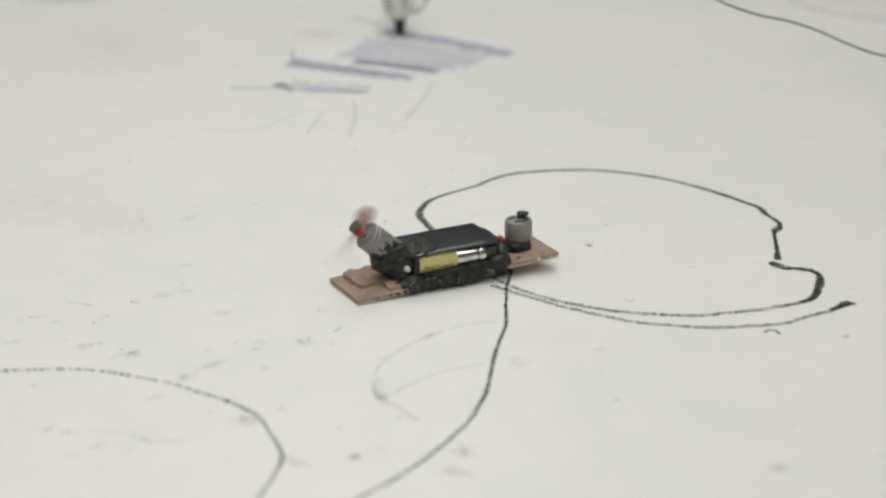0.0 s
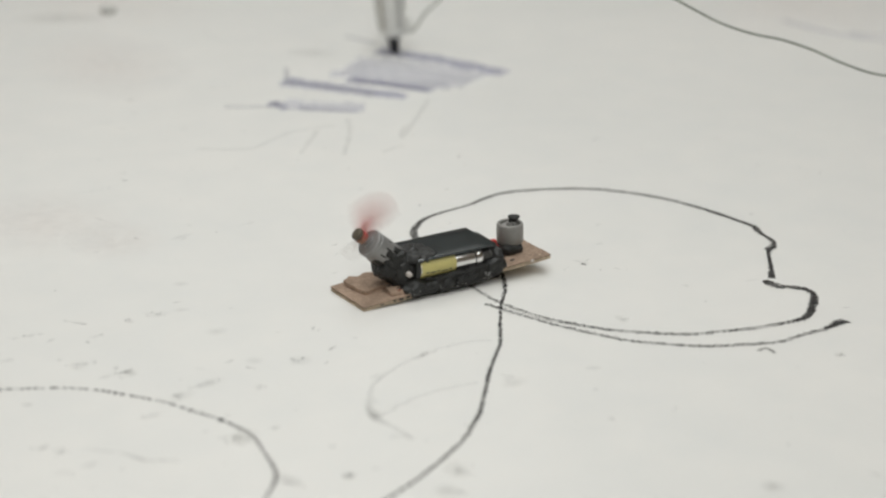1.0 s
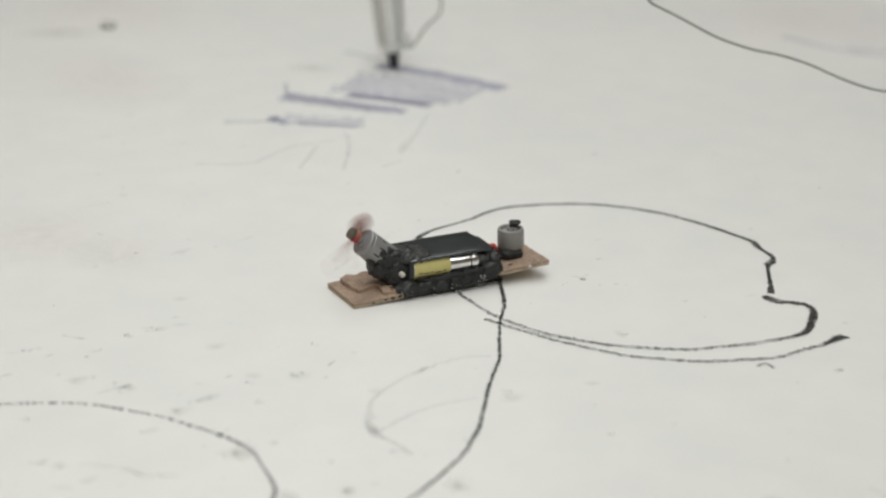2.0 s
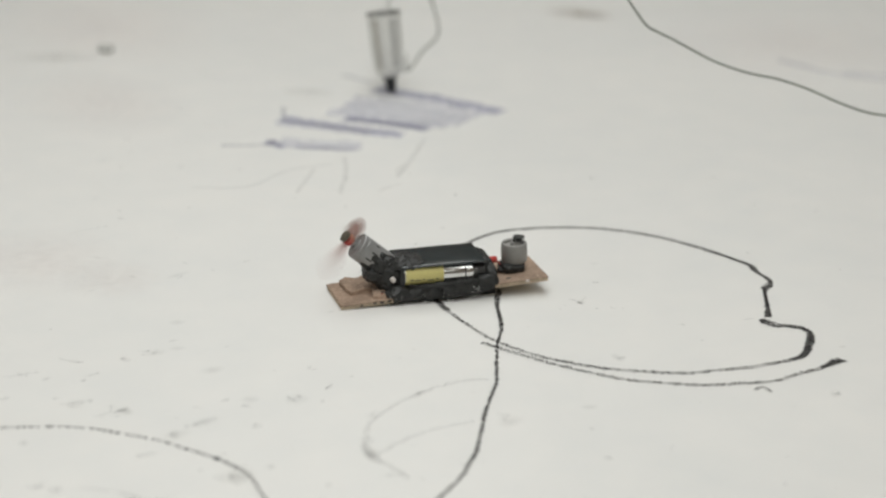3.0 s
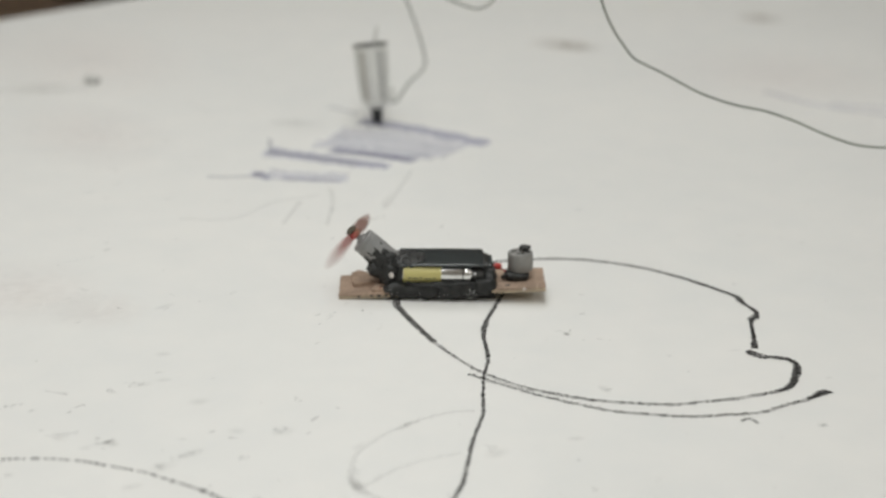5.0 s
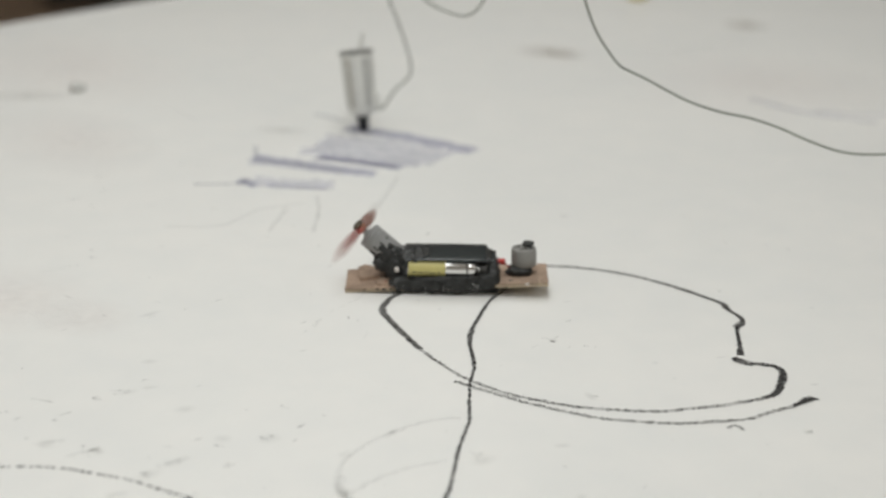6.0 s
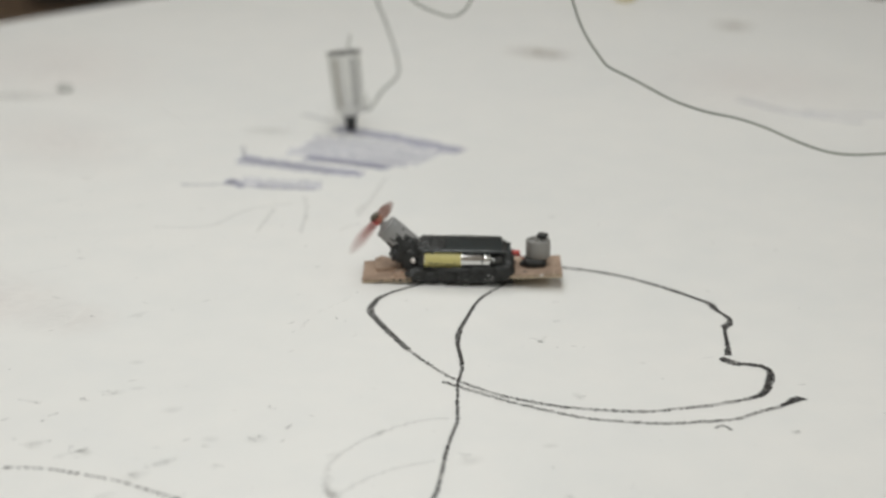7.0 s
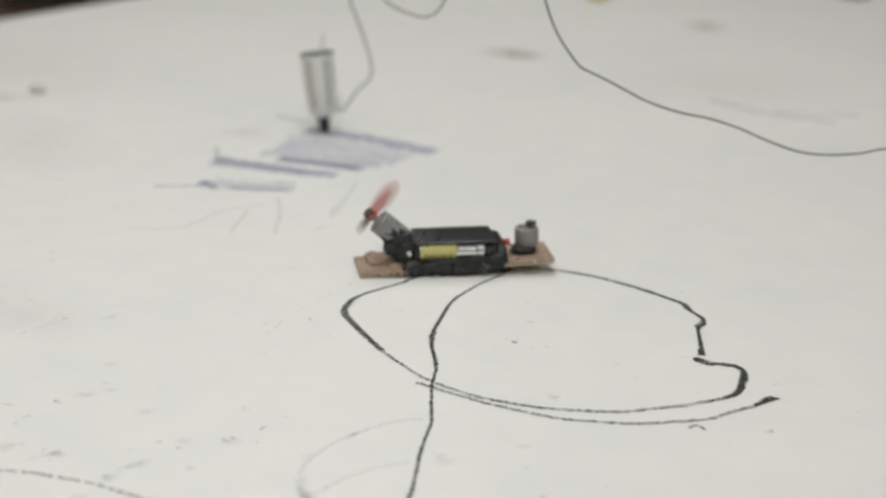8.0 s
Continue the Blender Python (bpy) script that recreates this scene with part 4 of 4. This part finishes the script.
def build_dirt():
    rng = random.Random(4)
    for x, y, rx, ry, turn, mat, label in ((0.0738, 1.7074, 0.035, 0.022, -20, SMEAR_BROWN, "brown rubbed stain on the board"), (0.0854, 1.7016, 0.014, 0.012, 0, SMEAR_BROWN, "dark core of a brown stain"), (0.2549, 1.8449, 0.025, 0.022, -30, SMEAR_BROWN, "brown rubbed stain on the board"),
                                           (-0.1298, 1.4261, 0.022, 0.012, 0, SMEAR_GREY, "grey rubbed patch beside the hatching"), (-0.3290, 1.5023, 0.038, 0.018, 10, SMEAR_GREY, "long grey smear on the board"), (-0.0537, 0.7609, 0.003, 0.004, 0, SMEAR_GREY, "small grey speck on the board"),
                                           (-0.1611, 0.8564, 0.004, 0.005, 30, SMEAR_GREY, "small grey speck on the board"), (0.1215, 0.7650, 0.006, 0.006, 0, SMEAR_GREY, "small brown stain on the board"), (0.0519, 1.0178, 0.003, 0.004, 0, SMEAR_GREY, "small grey speck on the board")):
        smudge(x, y, rx, ry, turn, mat, label)
    for x, y, rx, ry in ((-0.1010, 0.7935, 0.008, 0.008), (0.0679, 0.9422, 0.003, 0.006), (0.1698, 0.9062, 0.003, 0.003), (-0.0088, 0.7692, 0.006, 0.007), (-0.0130, 0.7509, 0.007, 0.006), (-0.047, 0.822, 0.004, 0.006)):
        smudge(x, y, rx, ry, 25, SMEAR_GREY, "pale grey rubbed patch on the board")
    for k, (x, y) in enumerate(((-0.1491, 0.9341), (-0.1592, 0.9273), (-0.134, 0.8332), (-0.1857, 0.8617), (-0.1439, 0.811), (-0.1228, 0.8489), (-0.1062, 0.8753), (-0.085, 0.8772), (-0.1647, 1.038), (-0.1547, 0.9687), (-0.1284, 0.9087), (0.0147, 0.861), (0.0516, 0.8803))):
        smudge(x, y, 0.005 + 0.002 * (k % 3), 0.003 + 0.001 * (k % 4), 20 + 15 * (k % 3), SMEAR_PALE, "faint grey rubbed fleck on the board")
    dark = ((-0.1660, 0.8548, -0.1608, 0.8599, 0.6, 26), (-0.1644, 0.8561, -0.1619, 0.8581, 0.5, 12), (-0.1695, 0.8608, -0.1678, 0.8618, 0.5, 6), (-0.1952, 0.9115, -0.1913, 0.9121, 0.7, 10), (-0.1829, 0.8990, -0.1816, 0.9002, 0.5, 6), (-0.1742, 0.9181, -0.1721, 0.9188, 1, 9), (-0.1883, 0.8890, -0.1862, 0.8905, 0.5, 6), (-0.0567, 0.7598, -0.0505, 0.7619, 0.9, 30), (-0.1480, 0.7729, -0.1362, 0.7665, 0.5, 34), (-0.1100, 0.8662, -0.1049, 0.8676, 0.5, 8), (-0.0729, 0.8892, -0.0697, 0.8969, 0.5, 12), (-0.0846, 0.8821, -0.0835, 0.8768, 0.7, 8), (-0.0829, 0.9186, -0.0821, 0.9143, 0.7, 6), (-0.0468, 0.8216, -0.0427, 0.8124, 1.8, 26), (-0.1017, 0.8443, -0.1002, 0.8433, 0.5, 5), (0.0505, 1.0174, 0.0529, 1.0158, 0.5, 16), (0.0404, 1.0050, 0.0433, 1.0112, 0.4, 4), (0.0534, 1.0226, 0.0557, 1.0246, 0.4, 4), (0.0610, 1.0485, 0.0629, 1.0496, 0.4, 4), (-0.2145, 1.1289, -0.2087, 1.1294, 0.6, 12), (-0.1901, 1.0339, -0.1868, 1.0324, 0.5, 8), (-0.0593, 1.0456, -0.0574, 1.0395, 0.5, 8), (0.0552, 0.8251, 0.0594, 0.8255, 0.7, 9), (-0.0807, 0.7548, -0.0713, 0.7490, 0.8, 22))
    near = ((-0.2243, 0.8905, -0.2104, 0.8986, 0.9, 34), (-0.2227, 0.8627, -0.2159, 0.8685, 0.8, 22), (-0.2050, 0.9153, -0.1944, 0.9124, 0.7, 22), (-0.1909, 0.8608, -0.1788, 0.8670, 1.6, 30), (-0.1870, 0.8946, -0.1821, 0.9001, 0.9, 12), (-0.1733, 0.8484, -0.1646, 0.8572, 1.3, 20), (-0.1312, 0.8418, -0.1191, 0.8526, 1.4, 50), (-0.1378, 0.8334, -0.1337, 0.8338, 2.2, 22), (-0.2022, 0.8181, -0.1977, 0.8185, 1.8, 16), (-0.1671, 0.9280, -0.1571, 0.9289, 1.5, 12), (-0.0890, 0.8793, -0.0850, 0.8736, 1.5, 18), (-0.1035, 0.8476, -0.0968, 0.8459, 1.5, 14), (-0.1087, 0.7874, -0.0975, 0.7965, 4.5, 34), (-0.0906, 0.8028, -0.0876, 0.8051, 1.2, 16), (-0.0648, 0.7875, -0.0609, 0.7882, 1.5, 12), (-0.0314, 0.8831, -0.0241, 0.8947, 1.8, 40), (-0.0512, 0.8613, -0.0448, 0.8642, 3, 16), (-0.0501, 0.8432, -0.0468, 0.8216, 2.5, 24), (-0.0387, 0.7983, -0.0348, 0.7996, 1.4, 14), (-0.1011, 0.8044, -0.0994, 0.7983, 2.5, 14))
    front = ((-0.1672, 0.7766, -0.1485, 0.7742, 0.9, 34), (-0.1373, 0.7693, -0.1233, 0.7679, 1.2, 24), (-0.1876, 0.7743, -0.1816, 0.7768, 1, 14), (-0.1790, 0.7746, -0.1728, 0.7722, 2.5, 22), (-0.1638, 0.7594, -0.1580, 0.7647, 2, 18), (-0.1480, 0.8093, -0.1419, 0.8135, 1, 14), (-0.1746, 0.7538, -0.1656, 0.7555, 2, 14), (0.1697, 0.9069, 0.1738, 0.9073, 2, 12), (0.0867, 0.8408, 0.0866, 0.8360, 0.8, 5), (0.1371, 0.8338, 0.1386, 0.8339, 0.6, 4), (-0.0104, 0.7772, -0.0077, 0.7643, 3.5, 26), (-0.0108, 0.7488, -0.0035, 0.7493, 2.5, 20), (0.0093, 0.8665, 0.0158, 0.8670, 2.5, 18), (0.0677, 0.9423, 0.0719, 0.9427, 1.5, 10), (0.0452, 1.0206, 0.0501, 1.0210, 0.8, 8), (0.0576, 1.0453, 0.0622, 1.0499, 0.8, 7), (0.0671, 1.0119, 0.0714, 1.0108, 0.7, 7), (0.1011, 0.9903, 0.1064, 0.9902, 0.8, 9))
    far = ((-0.2208, 1.4908, -0.1930, 1.4429, 2.2, 26), (-0.2175, 1.3698, -0.2095, 1.3682, 3, 12), (-0.1956, 1.3258, -0.1714, 1.3312, 2.5, 20), (-0.2398, 1.2912, -0.2345, 1.2918, 2, 14), (-0.2325, 1.2614, -0.2273, 1.2620, 2, 8), (-0.2474, 1.2393, -0.2387, 1.2448, 1.6, 12), (-0.2312, 1.2287, -0.2283, 1.2304, 1.2, 6), (-0.1452, 1.4286, -0.1279, 1.4250, 4, 30), (-0.2386, 1.0993, -0.2162, 1.1164, 1, 16), (-0.1372, 1.0566, -0.1256, 1.0687, 0.5, 12), (-0.0785, 1.0178, -0.0714, 1.0445, 1.5, 18), (-0.0672, 1.0493, -0.0490, 1.0851, 1, 18), (-0.1658, 1.0316, -0.1605, 1.0365, 1.2, 6), (-0.0483, 1.0120, -0.0451, 1.0207, 1.2, 6), (-0.1723, 0.9153, -0.1688, 0.9184, 1.8, 10), (-0.1619, 0.9261, -0.1555, 0.9288, 1.5, 8))
    for n, (row, mat, label) in enumerate(((dark, GRAIN_DARK, "dark charcoal grains on the white board"), (near, GRAIN_PALE, "pale grey scuff on the white board"),
                                           (front, GRAIN_PALE, "pale grey scuff on the white board"), (far, GRAIN_PALE, "faint grey scuff on the white board"))):
        for k, mark in enumerate(row):
            flecks(*mark, mat, label, n * 100 + k)
    # broad pinkish tint, weaker towards each rim
    for x, y, rx, ry in ((-0.245, 1.054, 0.05, 0.06), (-0.31, 1.60, 0.09, 0.14), (-0.20, 1.03, 0.03, 0.035), (-0.27, 1.38, 0.06, 0.10), (0.24, 1.62, 0.11, 0.12)):
        smudge(x, y, rx, ry, 20, TINT_PINK, "wide faint pinkish patch on the board", 0.00006)
    # fine flecks and scuffs, scattered
    bm = bmesh.new()
    for _ in range(110):
        x, y = rng.uniform(-0.24, 0.22), rng.uniform(0.72, 1.25)
        if rng.random() < 0.45:
            x = rng.uniform(-0.22, 0.0)
        a, n, s = rng.gauss(0.5, 0.5), rng.uniform(0.001, 0.009) * rng.random() + 0.0006, rng.uniform(0.0002, 0.0007)
        d = Vector((math.cos(a), math.sin(a), 0))
        o = Vector((-d.y, d.x, 0)) * s
        p, q = Vector((x, y, 0.0001)), Vector((x, y, 0.0001)) + d * n
        mid = (p + q) / 2 + o * rng.uniform(-2, 2)
        bm.faces.new([bm.verts.new(v) for v in (p, mid - o, q, mid + o)])
    ob = part("scuffs", bm, SCUFF_INK, None, "", False)
    tagged(ob, "fine grey scuffs and flecks on the white board", "scuffs", kind="stuff")


def build_small_things():
    bm = lump((-0.2939, 1.5225, 0.0026), (0.0062, 0.005, 0.0032), 0.0008, 300, 2.0)
    tagged(part("putty_lump", bm, GREY_LUMP), "small grey lump of putty on the board", "putty")
    bm = lathe([(0.006, 0.0), (0.009, 0.001), (0.010, 0.006), (0.007, 0.012), (0.004, 0.014)], Matrix.Translation((0.1644, 1.9537, 0)))
    tagged(part("bottle_cap", bm, YELLOW_BLOB), "small yellow plastic cap on the board", "cap")
    bm = lathe([(0.010, 0.0), (0.015, 0.001), (0.016, 0.005), (0.013, 0.011), (0.006, 0.013)], Matrix.Translation((0.423, 2.012, 0)))
    tagged(part("bottle_cap", bm, DARK_RED), "small dark red plastic cap on the board", "cap")
    t = thing("storage_box", "low dark storage box standing on the floor", "box", pose(-1.13, 5.38, FLOOR_Z))
    part("body", box(0, 0.85, 0, 0.45, 0, 0.30, 0.012), DARK_CLOTH, t)
    part("lid", box(-0.012, 0.862, -0.012, 0.462, 0.30, 0.335, 0.01), BOX_LID, t, "grey-brown lid")


build_room()
build_ceiling_lamps()
build_added_lamp()
build_table()
robot, propeller, motor_foot = build_robot()
build_marker()
build_wire()
build_drawings()
fresh_pieces = build_fresh_line()
build_dirt()
build_small_things()


def motions():
    """The robot creeps and turns on the board while its propeller spins."""
    walk(robot, [(t, pose(x, y, 0, 0, 0, a)) for t, x, y, a in ROBOT_ROWS])
    hub = axle_frame((motor_foot + AXLE * 19.2) * 0.001)
    flat = AXLE.cross(Vector((0, 0.95, -0.31)))
    local = hub.to_3x3().inverted() @ flat
    first = math.degrees(math.atan2(local.y, local.x))
    # turns a frame: 84 degrees, or 72 in the half seconds after which the whole blade points the same way again
    turn, rows = first, []
    for k in range(8 * FPS + 1):
        rows.append((k / FPS, hub @ pose(0, 0, 0, 0, 0, turn)))
        turn += 72 if k // 15 in (0, 3, 15) else 84
    walk(propeller, rows)

    # fresh ink comes up out of the board where the pen has passed
    for piece, t in fresh_pieces:
        under, up = pose(0, 0, -0.004), pose(0, 0, 0)
        if t < 0.1:
            walk(piece, [(0.0, up), (8.0, up)])
        elif t < 7.95:
            walk(piece, [(0.0, under), (t - 0.04, under), (t, up), (8.0, up)])
        else:
            walk(piece, [(0.0, under), (8.0, under)])


motions()
